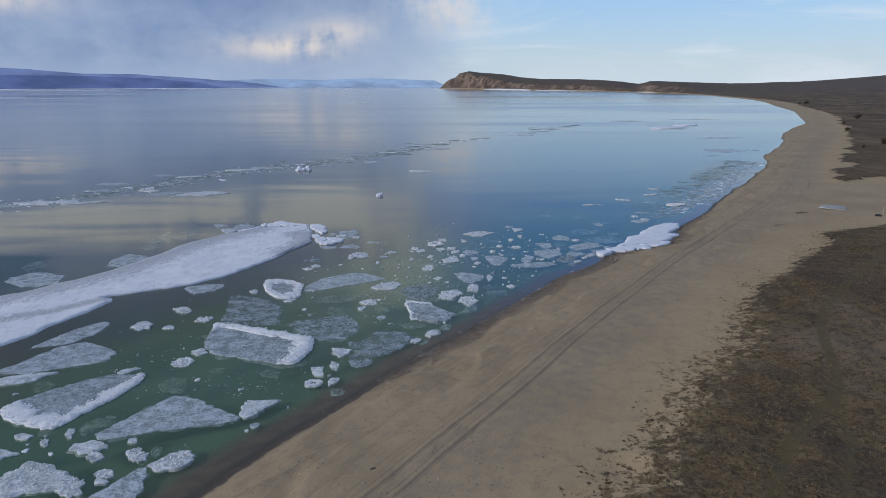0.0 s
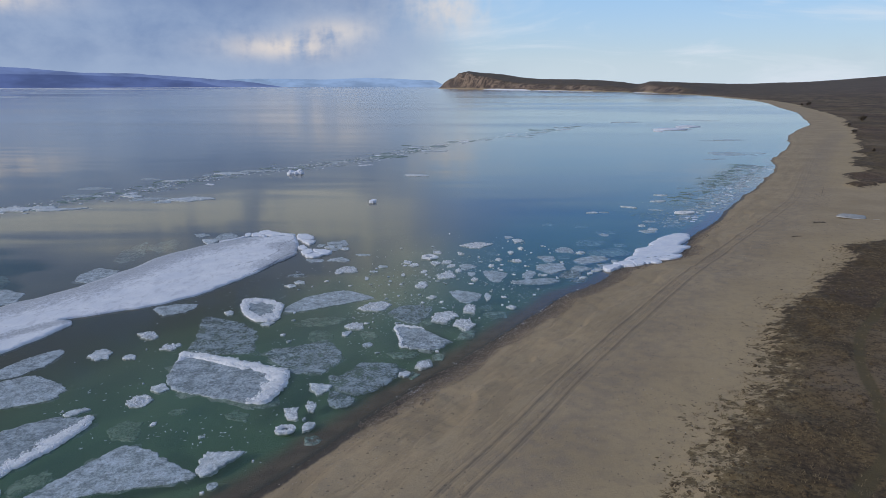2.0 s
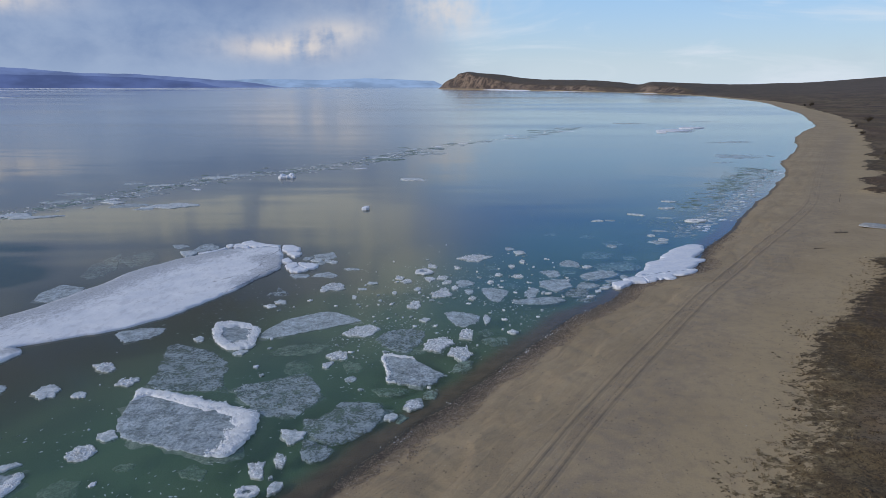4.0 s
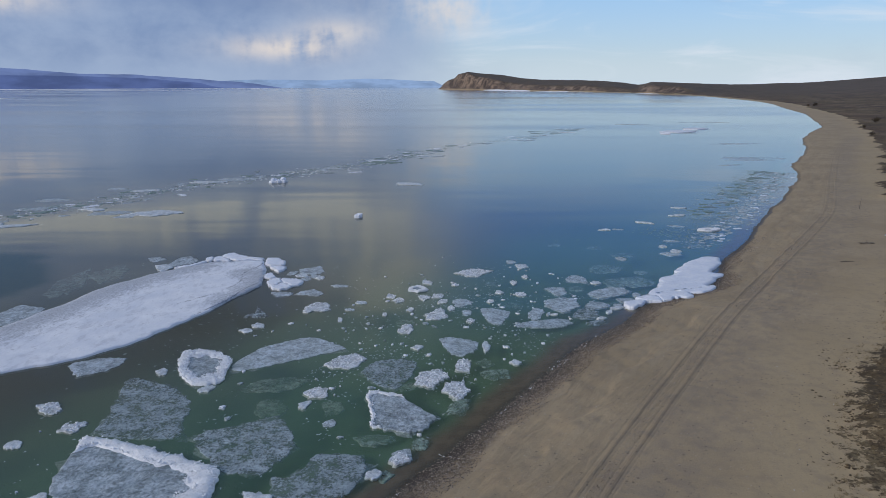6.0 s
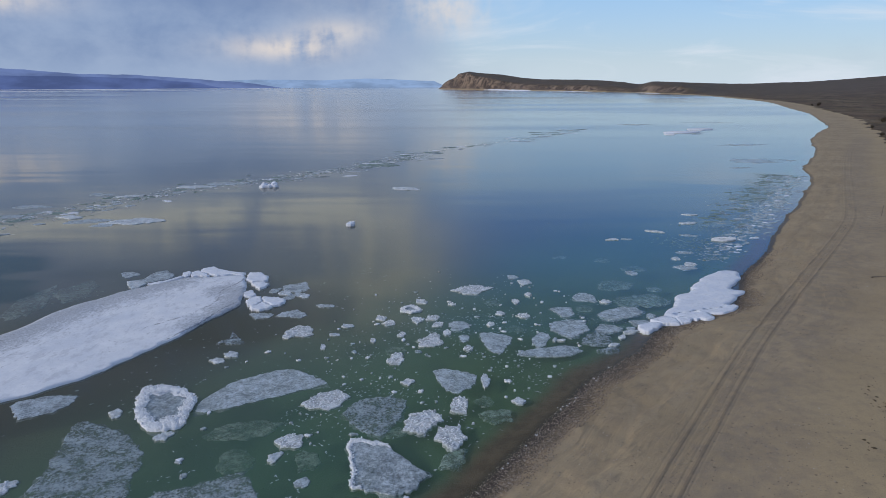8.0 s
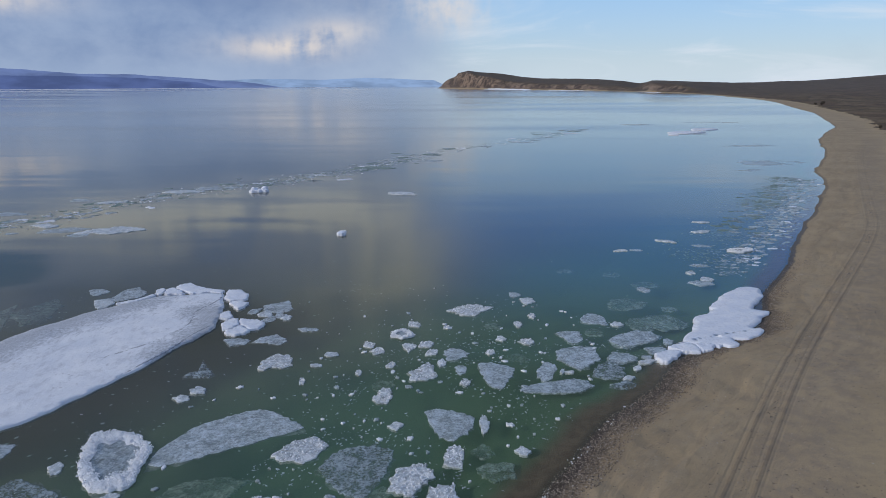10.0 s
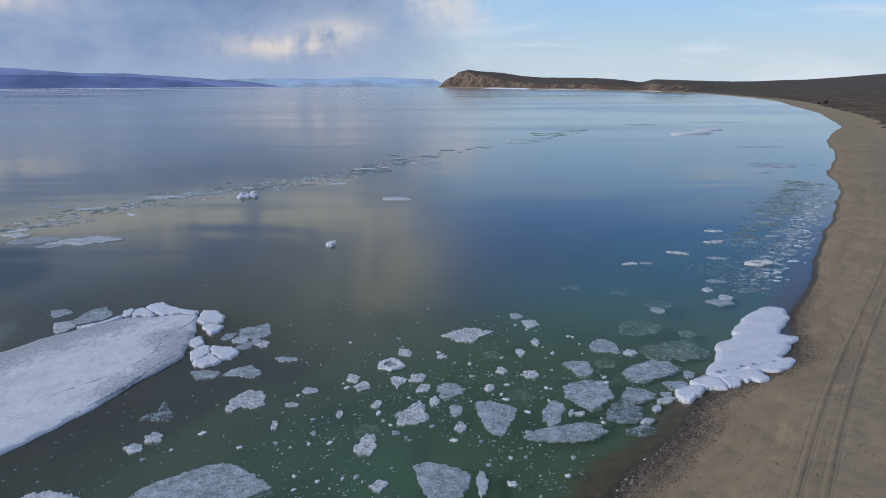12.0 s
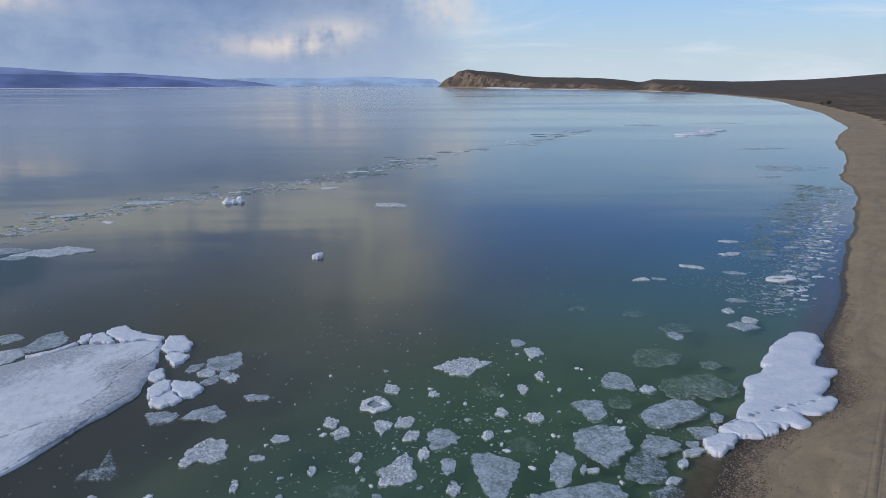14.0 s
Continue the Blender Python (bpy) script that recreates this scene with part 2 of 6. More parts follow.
def make_ground():
    m, n, out = material("shore_ground")
    p = place(n)
    cutp = n.node("ShaderNodeSeparateXYZ")
    wire(n.tree, p, cutp.inputs[0])
    inland, turf, rut, trail = (attribute(n, k) for k in ("inland", "turf", "rut", "trail"))
    broad = n.noise(p, 0.09, 4.0)
    mid = n.noise(p, 0.9, 5.0, 0.6)
    small = n.noise(p, 7.0, 4.0, 0.65)
    # dry sand, with streaks along the water
    sand = n.mix(n.ramp(broad, 0.35, 0.65), (0.342, 0.262, 0.162), (0.408, 0.314, 0.196))
    sand = n.mix(n.calc("MULTIPLY", n.ramp(turf, -9.0, -1.0), 0.55), sand, (0.44, 0.335, 0.19))
    sand = n.mix(n.calc("MULTIPLY", n.ramp(mid, 0.46, 0.66), 0.30), sand, (0.240, 0.192, 0.145))
    sand = n.mix(n.calc("MULTIPLY", n.ramp(small, 0.52, 0.75), 0.35), sand, (0.20, 0.165, 0.135))
    # old waterlines: low wavering berms along the shore
    lay = n.node("ShaderNodeCombineXYZ")
    wire(n.tree, n.calc("MULTIPLY", inland, 0.7), lay.inputs[0])
    wire(n.tree, n.calc("MULTIPLY", n.calc("ADD", cutp.outputs[0], cutp.outputs[1]), 0.10), lay.inputs[1])
    berm = n.noise(lay.outputs[0], 1.0, 3.0, 0.6, 0.5)
    berm_on = n.ramp(inland, 8.0, 16.0, 1.0, 0.0)
    sand = n.mix(n.calc("MULTIPLY", n.calc("MULTIPLY", n.ramp(berm, 0.55, 0.60), berm_on), 0.22), sand, (0.205, 0.158, 0.112))
    sand = n.mix(n.calc("MULTIPLY", n.calc("MULTIPLY", n.ramp(berm, 0.47, 0.38), berm_on), 0.22), sand, (0.43, 0.345, 0.235))
    # the gravelly lane along the wheel marks
    lane = n.calc("MULTIPLY", n.ramp(n.calc("ABSOLUTE", n.calc("SUBTRACT", rut, 2.5)), 1.0, 5.0, 1.0, 0.0), n.ramp(mid, 0.30, 0.60))
    sand = n.mix(n.calc("MULTIPLY", lane, 0.35), sand, (0.235, 0.196, 0.160))
    speck = n.noise(p, 16.0, 3.0, 0.7)
    sand = n.mix(n.calc("MULTIPLY", n.ramp(speck, 0.56, 0.70), 0.40), sand, (0.13, 0.105, 0.082))
    sand = n.mix(n.calc("MULTIPLY", n.ramp(speck, 0.44, 0.30), 0.30), sand, (0.44, 0.36, 0.27))
    dent = n.ramp(n.cells(p, 1.5), 0.09, 0.17, 1.0, 0.0)
    dent = n.calc("MULTIPLY", dent, n.ramp(n.noise(p, 0.16, 3.0), 0.44, 0.56))
    sand = n.mix(n.calc("MULTIPLY", dent, 0.65), sand, (0.15, 0.115, 0.085))
    pebble = n.cells(p, 5.0, "Color")
    pebble_cut = n.node("ShaderNodeSeparateColor")
    wire(n.tree, pebble, pebble_cut.inputs[0])
    dot = n.calc("MULTIPLY", n.ramp(n.cells(p, 5.0), 0.16, 0.24, 1.0, 0.0), n.calc("GREATER_THAN", pebble_cut.outputs[0], 0.72))
    near_water = n.ramp(inland, 3.0, 12.0, 1.0, 0.25)
    dot = n.calc("MULTIPLY", dot, n.calc("MAXIMUM", near_water, n.calc("MULTIPLY", lane, 0.9)))
    sand = n.mix(n.calc("MULTIPLY", dot, 0.8), sand, n.mix(pebble_cut.outputs[1], (0.07, 0.06, 0.05), (0.40, 0.37, 0.33)))
    # wet gravel at the lip and under the shallows
    north = n.ramp(n.calc("ADD", cutp.outputs[1], n.calc("MULTIPLY", broad, 8.0)), 45.0, 56.0)
    north = n.calc("MULTIPLY", north, n.ramp(cutp.outputs[1], 100.0, 125.0, 1.0, 0.0))
    shingle = n.calc("MULTIPLY", n.calc("MULTIPLY", n.ramp(inland, 1.3, 2.3, 1.0, 0.0), n.ramp(mid, 0.34, 0.50)), north)
    stones = n.mix(n.ramp(pebble_cut.outputs[2], 0.2, 0.9), (0.085, 0.066, 0.050), (0.37, 0.31, 0.245))
    stones = n.mix(n.calc("MULTIPLY", n.ramp(n.cells(p, 11.0), 0.25, 0.5), 0.7), stones, (0.08, 0.062, 0.048))
    sand = n.mix(n.calc("MULTIPLY", shingle, 0.75), sand, stones)
    lip = n.calc("ADD", inland, n.calc("MULTIPLY", n.calc("SUBTRACT", mid, 0.5), 0.9))
    wet = n.calc("MULTIPLY", n.ramp(lip, 0.60, 0.95, 1.0, 0.0), n.ramp(cutp.outputs[1], 110.0, 190.0, 1.0, 0.45))
    gravel = n.mix(n.ramp(n.cells(p, 6.5), 0.1, 0.5), (0.110, 0.082, 0.058), (0.050, 0.038, 0.028))
    sand = n.mix(n.calc("MULTIPLY", wet, 0.95), sand, gravel)
    silt = n.mix(n.ramp(mid, 0.4, 0.6), (0.125, 0.082, 0.058), (0.170, 0.116, 0.084))
    sand = n.mix(n.ramp(inland, -0.8, 0.1, 1.0, 0.0), sand, silt)
    weed = n.mix(n.ramp(broad, 0.35, 0.65), (0.092, 0.176, 0.108), (0.114, 0.198, 0.118))
    sand = n.mix(n.ramp(n.calc("ADD", inland, n.calc("MULTIPLY", broad, 2.4)), -2.6, -0.1, 1.0, 0.0), sand, weed)
    weed_end = n.ramp(cutp.outputs[1], 105.0, 185.0)
    sand = n.mix(n.calc("MULTIPLY", weed_end, n.ramp(inland, -6.0, -1.5, 1.0, 0.0)), sand, (0.040, 0.070, 0.075))
    sand = n.mix(n.ramp(n.calc("ADD", inland, n.calc("MULTIPLY", broad, 12.0)), -70.0, -12.0, 1.0, 0.0), sand, (0.138, 0.140, 0.098))
    # turf: last year's grass, heath and bare soil
    tint = n.noise(p, 0.35, 5.0, 0.62)
    far_tint = n.noise(p, 0.012, 6.0, 0.6, 0.0, (1.0, 0.35, 1.0))
    grass = n.mix(n.ramp(tint, 0.34, 0.64), (0.106, 0.074, 0.039), (0.176, 0.123, 0.061))
    grass = n.mix(n.calc("MULTIPLY", n.ramp(small, 0.48, 0.70), 0.5), grass, (0.070, 0.048, 0.027))
    grass = n.mix(n.calc("MULTIPLY", n.ramp(n.noise(p, 0.13, 4.0), 0.50, 0.72), 0.6), grass, (0.185, 0.142, 0.075))
    grass = n.mix(n.calc("MULTIPLY", n.ramp(far_tint, 0.42, 0.58), 0.6), grass, (0.120, 0.066, 0.048))
    clump = n.noise(p, 2.4, 4.0, 0.7)
    grass = n.mix(n.calc("MULTIPLY", n.ramp(clump, 0.52, 0.60), 0.50), grass, (0.062, 0.044, 0.026))
    grass = n.mix(n.calc("MULTIPLY", n.ramp(clump, 0.47, 0.39), 0.50), grass, (0.19, 0.138, 0.074))
    slope_tint = n.noise(p, 0.03, 6.0, 0.66, 0.3, (1.0, 0.5, 1.0))
    grass = n.mix(n.calc("MULTIPLY", n.ramp(slope_tint, 0.50, 0.58), 0.70), grass, (0.225, 0.165, 0.105))
    grass = n.mix(n.calc("MULTIPLY", n.ramp(slope_tint, 0.47, 0.40), 0.60), grass, (0.070, 0.048, 0.038))
    
    patch = n.noise(p, 0.075, 6.0, 0.72)
    patch_on = n.ramp(inland, 25.0, 60.0)
    grass = n.mix(n.calc("MULTIPLY", n.calc("MULTIPLY", n.ramp(patch, 0.52, 0.58), patch_on), 0.75), grass, (0.050, 0.036, 0.027))
    grass = n.mix(n.calc("MULTIPLY", n.calc("MULTIPLY", n.ramp(patch, 0.45, 0.39), patch_on), 0.60), grass, (0.270, 0.205, 0.130))
    # haze put into the grass colour: paler with distance inland
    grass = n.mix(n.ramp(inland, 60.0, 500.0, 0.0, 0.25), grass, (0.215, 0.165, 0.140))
    tuft = n.noise(p, 3.4, 4.0, 0.72)
    grass = n.mix(n.calc("MULTIPLY", n.ramp(tuft, 0.53, 0.60), 0.70), grass, (0.040, 0.028, 0.017))
    hummock = n.noise(p, 0.9, 4.0, 0.68)
    grass = n.mix(n.calc("MULTIPLY", n.ramp(hummock, 0.53, 0.58), 0.42), grass, (0.042, 0.030, 0.019))
    grass = n.mix(n.calc("MULTIPLY", n.ramp(tuft, 0.44, 0.36), 0.40), grass, (0.20, 0.148, 0.078))
    grass = n.mix(n.ramp(trail, 0.30, 0.55, 0.85, 0.0), grass, (0.112, 0.088, 0.044))
    # towards its near end the turf frays into sandy patches
    fray = n.calc("MULTIPLY", n.ramp(cutp.outputs[1], 48.0, 72.0, 1.0, 0.15), n.ramp(turf, 7.0, 2.0))
    edge = n.calc("ADD", turf, n.calc("MULTIPLY", n.calc("SUBTRACT", mid, 0.5), 4.0))
    edge = n.calc("ADD", edge, n.calc("MULTIPLY", n.calc("SUBTRACT", small, 0.5), 2.5))
    edge = n.calc("ADD", edge, n.calc("MULTIPLY", n.calc("MULTIPLY", n.calc("SUBTRACT", n.noise(p, 1.0, 6.0, 0.75, 0.2), 0.52), 24.0), fray))
    cover_fac = n.ramp(edge, -0.1, 0.6)
    fringe = n.calc("MULTIPLY", n.ramp(edge, 4.5, 0.8), n.ramp(n.noise(p, 2.6, 5.0, 0.7), 0.42, 0.58))
    grass = n.mix(n.calc("MULTIPLY", n.calc("MULTIPLY", fringe, fray), 0.75), grass, (0.285, 0.222, 0.125))
    brow = n.calc("MULTIPLY", n.ramp(turf, 4.5, 1.0), n.calc("SUBTRACT", 1.0, fray))
    grass = n.mix(n.calc("MULTIPLY", n.calc("MULTIPLY", brow, n.ramp(mid, 0.38, 0.55)), 0.7), grass, (0.046, 0.033, 0.020))
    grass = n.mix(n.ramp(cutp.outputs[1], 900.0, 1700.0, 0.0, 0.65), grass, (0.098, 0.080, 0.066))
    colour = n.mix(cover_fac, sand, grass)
    # bare rock where the ground stands steep
    up = n.node("ShaderNodeSeparateXYZ")
    wire(n.tree, n.node("ShaderNodeNewGeometry").outputs["Normal"], up.inputs[0])
    crag = n.noise(p, 0.05, 6.0, 0.75, 0.4, (1.0, 1.0, 0.5))
    rock = n.mix(n.ramp(crag, 0.42, 0.56), (0.066, 0.052, 0.047), (0.30, 0.222, 0.165))
    gully = n.noise(p, 0.14, 5.0, 0.7, 0.3, (1.0, 1.0, 0.22))
    rock = n.mix(n.calc("MULTIPLY", n.ramp(gully, 0.50, 0.58), 0.75), rock, (0.050, 0.040, 0.036))
    steep = n.calc("MULTIPLY", n.ramp(up.outputs[2], 0.90, 0.97, 1.0, 0.0), n.ramp(cutp.outputs[2], 2.5, 6.0))
    colour = n.mix(steep, colour, rock)
    # wheel marks
    one = n.calc("ABSOLUTE", n.calc("SUBTRACT", n.calc("ABSOLUTE", rut), 0.725))
    groove = n.calc("MULTIPLY", n.ramp(one, 0.05, 0.17, 1.0, 0.0), n.ramp(cutp.outputs[1], 100.0, 165.0, 1.0, 0.3))
    shoulder = n.calc("MULTIPLY", n.ramp(n.calc("ABSOLUTE", n.calc("SUBTRACT", one, 0.34)), 0.0, 0.14, 1.0, 0.0), 0.6)
    colour = n.mix(n.calc("MULTIPLY", groove, n.calc("MULTIPLY_ADD", mid, 0.6, 0.12)), colour, (0.150, 0.120, 0.090))
    height = n.calc("ADD", n.calc("MULTIPLY", mid, 0.10), n.calc("MULTIPLY", small, 0.05))
    height = n.calc("ADD", height, n.calc("MULTIPLY", cover_fac, n.calc("MULTIPLY", small, 0.12)))
    height = n.calc("ADD", height, n.calc("SUBTRACT", n.calc("MULTIPLY", dot, 0.03), n.calc("MULTIPLY", dent, 0.04)))
    height = n.calc("ADD", height, n.calc("MULTIPLY", n.calc("SUBTRACT", shoulder, groove), 0.07))
    height = n.calc("ADD", height, n.calc("MULTIPLY", n.calc("MULTIPLY", n.ramp(berm, 0.42, 0.60), berm_on), n.calc("MULTIPLY", n.ramp(inland, 0.5, 2.0), 0.06)))
    rough = n.calc("MULTIPLY_ADD", wet, -0.45, 0.92)
    solid(n, out, colour, rough, n.bump(height, 0.7, 1.0), 0.3)
    return m


def make_ice(name, pale, dark, spots, rough, relief, scale=1.0, fibre=0.0, clear=0.0):
    """Ice or snow: cloudy patches, pits and, for sodden ice, pale fibres."""
    m, n, out = material(name)
    p = place(n)
    cloudy = n.noise(p, 0.8 * scale, 6.0, 0.72)
    grainy = n.noise(p, 4.2 * scale, 5.0, 0.72, 0.4)
    pits = n.ramp(n.noise(p, 3.6 * scale, 2.0, 0.5, 0.0, (1.0, 0.55, 1.0)), 0.55, 0.62)
    colour = n.mix(n.ramp(cloudy, 0.40, 0.60), dark, pale)
    colour = n.mix(n.calc("MULTIPLY", n.ramp(grainy, 0.49, 0.60), spots), colour, dark)
    colour = n.mix(n.calc("MULTIPLY", pits, spots * 0.8), colour, tuple(0.55 * c for c in dark))
    if fibre:
        vein = n.noise(p, 2.6 * scale, 5.0, 0.7, 1.6)
        vein = n.ramp(n.calc("ABSOLUTE", n.calc("SUBTRACT", vein, 0.5)), 0.0, 0.05, 1.0, 0.0)
        colour = n.mix(n.calc("MULTIPLY", vein, fibre), colour, tuple(min(1.0, 1.25 * c) for c in pale))
    colour = n.mix(n.calc("MULTIPLY", pick(n), 0.40), colour, dark)
    ice = solid(n, out, colour, rough, n.bump(n.calc("ADD", cloudy, n.calc("MULTIPLY", grainy, 0.5)), relief, 0.08))
    if clear:
        # sodden patches that let the water show through
        thaw = n.calc("ADD", n.calc("MULTIPLY", n.noise(p, 0.55 * scale, 5.0, 0.7, 0.3), 0.5), n.calc("MULTIPLY", n.noise(p, 3.0 * scale, 4.0, 0.75, 0.5), 0.5))
        both = n.node("ShaderNodeMixShader")
        wire(n.tree, n.ramp(thaw, 0.42, 0.60, 0.0, clear), both.inputs[0])
        wire(n.tree, ice.outputs[0], both.inputs[1])
        wire(n.tree, n.node("ShaderNodeBsdfTransparent").outputs[0], both.inputs[2])
        wire(n.tree, both.outputs[0], out.inputs[0])
    return m


def make_sheet_snow():
    """Snow on the great sheet: clean in the middle, grey along the far edge, with a few cracks."""
    m, n, out = material("sheet_snow")
    p = place(n)
    drift = n.noise(p, 0.35, 5.0, 0.6, 0.3)
    grainy = n.noise(p, 3.5, 5.0, 0.7)
    soil, crack = attribute(n, "soil"), n.calc("ABSOLUTE", attribute(n, "crack"))
    colour = n.mix(n.ramp(drift, 0.35, 0.65), (0.73, 0.77, 0.85), (0.82, 0.85, 0.91))
    # wind-scoured streaks, thawed spots and dirt
    scour = n.noise(p, 1.1, 5.0, 0.72, 0.2, (1.0, 0.45, 1.0))
    colour = n.mix(n.calc("MULTIPLY", n.ramp(scour, 0.52, 0.64), 0.55), colour, (0.56, 0.59, 0.66))
    spot = n.calc("MULTIPLY", n.ramp(n.noise(p, 2.6, 4.0, 0.75), 0.58, 0.66), n.ramp(drift, 0.46, 0.60))
    colour = n.mix(n.calc("MULTIPLY", spot, 0.55), colour, (0.36, 0.38, 0.43))
    grey_part = n.mix(n.ramp(grainy, 0.40, 0.60), (0.30, 0.33, 0.38), (0.60, 0.635, 0.70))
    reach = n.calc("ADD", soil, n.calc("MULTIPLY", n.calc("SUBTRACT", n.noise(p, 1.6, 6.0, 0.78, 0.4, (1.0, 0.5, 1.0)), 0.5), 1.5))
    colour = n.mix(n.calc("MULTIPLY", n.ramp(reach, 0.36, 0.66), 0.80), colour, grey_part)
    bare = n.calc("MULTIPLY", n.ramp(reach, 0.72, 0.95), n.ramp(grainy, 0.52, 0.60))
    colour = n.mix(n.calc("MULTIPLY", bare, 0.65), colour, (0.16, 0.175, 0.195))
    open_crack = n.calc("ADD", crack, n.calc("MULTIPLY", n.calc("SUBTRACT", n.noise(p, 1.8, 4.0, 0.7), 0.5), 0.7))
    colour = n.mix(n.ramp(n.calc("ABSOLUTE", open_crack), 0.02, 0.08, 0.70, 0.0), colour, (0.10, 0.12, 0.16))
    height = n.calc("ADD", drift, n.calc("MULTIPLY", grainy, 0.35))
    solid(n, out, colour, 0.8, n.bump(height, 0.6, 0.15))
    return m


WATER = make_water()
BED = make_bed()
GROUND = make_ground()
SNOW = make_ice("wind_packed_snow", (0.84, 0.87, 0.93), (0.73, 0.78, 0.88), 0.25, 0.75, 0.9)
SHEET = make_sheet_snow()
BROKEN = make_ice("crushed_white_ice", (0.90, 0.915, 0.935), (0.74, 0.78, 0.84), 0.4, 0.6, 1.0, 1.5)
CRUST = make_ice("crusted_ice", (0.88, 0.91, 0.945), (0.56, 0.62, 0.68), 0.5, 0.55, 1.0, 1.5, 0.0, 0.4)
PLATE = make_ice("grey_ice", (0.60, 0.675, 0.74), (0.37, 0.445, 0.505), 0.55, 0.4, 0.5, 1.7, 0.35, 0.55)
FLOE_SNOW = make_ice("rotten_snow", (0.86, 0.895, 0.94), (0.50, 0.58, 0.65), 0.35, 0.65, 1.0, 2.0, 0.2, 0.3)
WET = make_ice("waterlogged_ice", (0.41, 0.485, 0.535), (0.21, 0.27, 0.305), 0.6, 0.6, 0.3, 1.5, 0.5, 0.92)
INNER = make_ice("dark_pan_ice", (0.55, 0.62, 0.68), (0.27, 0.33, 0.38), 0.7, 0.4, 0.4, 1.4, 0.3, 0.5)
DULL = make_ice("sunken_ice", (0.27, 0.34, 0.34), (0.10, 0.17, 0.14), 0.7, 0.6, 0.3, 0.8, 0.4)
FAINT = make_ice("faint_ice", (0.56, 0.66, 0.68), (0.19, 0.29, 0.26), 0.7, 0.6, 0.3, 0.8, 0.5, 0.9)


def make_skim():
    """New ice so thin that the water shows through."""
    m, n, out = material("skim_ice")
    p = place(n)
    frost = n.node("ShaderNodeBsdfPrincipled")
    wire(n.tree, n.mix(n.noise(p, 0.8, 4.0), (0.52, 0.60, 0.66), (0.70, 0.76, 0.80)), frost.inputs["Base Color"])
    frost.inputs["Roughness"].default_value = 0.35
    clear_part = n.node("ShaderNodeBsdfTransparent")
    both = n.node("ShaderNodeMixShader")
    wire(n.tree, n.ramp(n.noise(p, 0.10, 5.0, 0.6, 0.4, (1.0, 0.5, 1.0)), 0.35, 0.70, 0.06, 0.55), both.inputs[0])
    wire(n.tree, clear_part.outputs[0], both.inputs[1])
    wire(n.tree, frost.outputs[0], both.inputs[2])
    wire(n.tree, both.outputs[0], out.inputs[0])
    return m


SKIM = make_skim()


# ---- the lake and the land ----
def hashed(i, j, k):
    v = np.sin(i * 127.1 + j * 311.7 + k * 74.7) * 43758.5453
    return v - np.floor(v)


def value_noise(x, y, k=0):
    i, j = np.floor(x), np.floor(y)
    u, v = x - i, y - j
    u, v = u * u * (3 - 2 * u), v * v * (3 - 2 * v)
    top = hashed(i, j, k) * (1 - u) + hashed(i + 1, j, k) * u
    low = hashed(i, j + 1, k) * (1 - u) + hashed(i + 1, j + 1, k) * u
    return top * (1 - v) + low * v - 0.5


def fbm(x, y, size, octaves=4, k=0):
    total, gain = 0.0, 1.0
    for o in range(octaves):
        total = total + gain * value_noise(x / size + 17.3 * o, y / size - 9.1 * o, k + o)
        size, gain = size / 2, gain / 2
    return total


def step(x, lo, hi):
    t = np.clip((x - lo) / (hi - lo), 0, 1)
    return t * t * (3 - 2 * t)


def smooth_line(points, cuts):
    """A rounded line through a few points of the plan."""
    p = np.array(points, float)
    p = np.vstack([2 * p[0] - p[1], p, 2 * p[-1] - p[-2]])
    out = []
    for a, b, c, d in zip(p, p[1:], p[2:], p[3:]):
        for s in np.arange(cuts) / cuts:
            out.append(0.5 * (2 * b + (c - a) * s + (2 * a - 5 * b + 4 * c - d) * s * s + (3 * b - a - 3 * c + d) * s ** 3))
    out.append(p[-2])
    return np.array(out)


def gap_to(x, y, line):
    """Distance to a line, and on which side (positive to its right)."""
    best = np.full(x.shape, 1e12)
    side = np.ones(x.shape)
    for (ax, ay), (bx, by) in zip(line[:-1], line[1:]):
        ex, ey = bx - ax, by - ay
        t = np.clip(((x - ax) * ex + (y - ay) * ey) / (ex * ex + ey * ey), 0, 1)
        q = (x - ax - t * ex) ** 2 + (y - ay - t * ey) ** 2
        near = q < best
        best = np.where(near, q, best)
        side = np.where(near, np.where((y - ay) * ex - (x - ax) * ey > 0, -1.0, 1.0), side)
    return np.sqrt(best), side


def inside(x, y, loop):
    odd = np.zeros(x.shape, bool)
    for (ax, ay), (bx, by) in zip(loop, np.roll(loop, -1, 0)):
        if ay != by:
            odd ^= ((ay > y) != (by > y)) & (x < (bx - ax) * (y - ay) / (by - ay) + ax)
    return odd


SHORE = smooth_line([(-1500, -2600), (-420, -620), (-130, -165), (-50, -28), (-26, 13), (-14.1, 32.3), (-11.8, 36.2), (-9.1, 40.7), (-6.0, 45.9), (-4.0, 49.1),
                     (-2.0, 52.3), (0.6, 55.9), (4.0, 61.2), (7.5, 66.3), (11.1, 71.6), (14.8, 77.2), (19.2, 82), (21.8, 86.2), (25, 89.2), (29.9, 92.2), (33.6, 95.4), (36, 100),
                     (38.6, 106), (42, 111), (46.4, 117), (50, 123.6), (57.5, 136), (64.3, 146.4), (74.5, 162.5), (84, 177.8), (91, 190), (97.3, 204.8), (103.2, 219), (112.5, 233),
                     (122, 248), (134.6, 272.6), (147, 297.6), (161, 322), (186, 363), (211, 403), (238, 463), (278, 552), (314, 656), (357, 770), (374, 815)], 2)
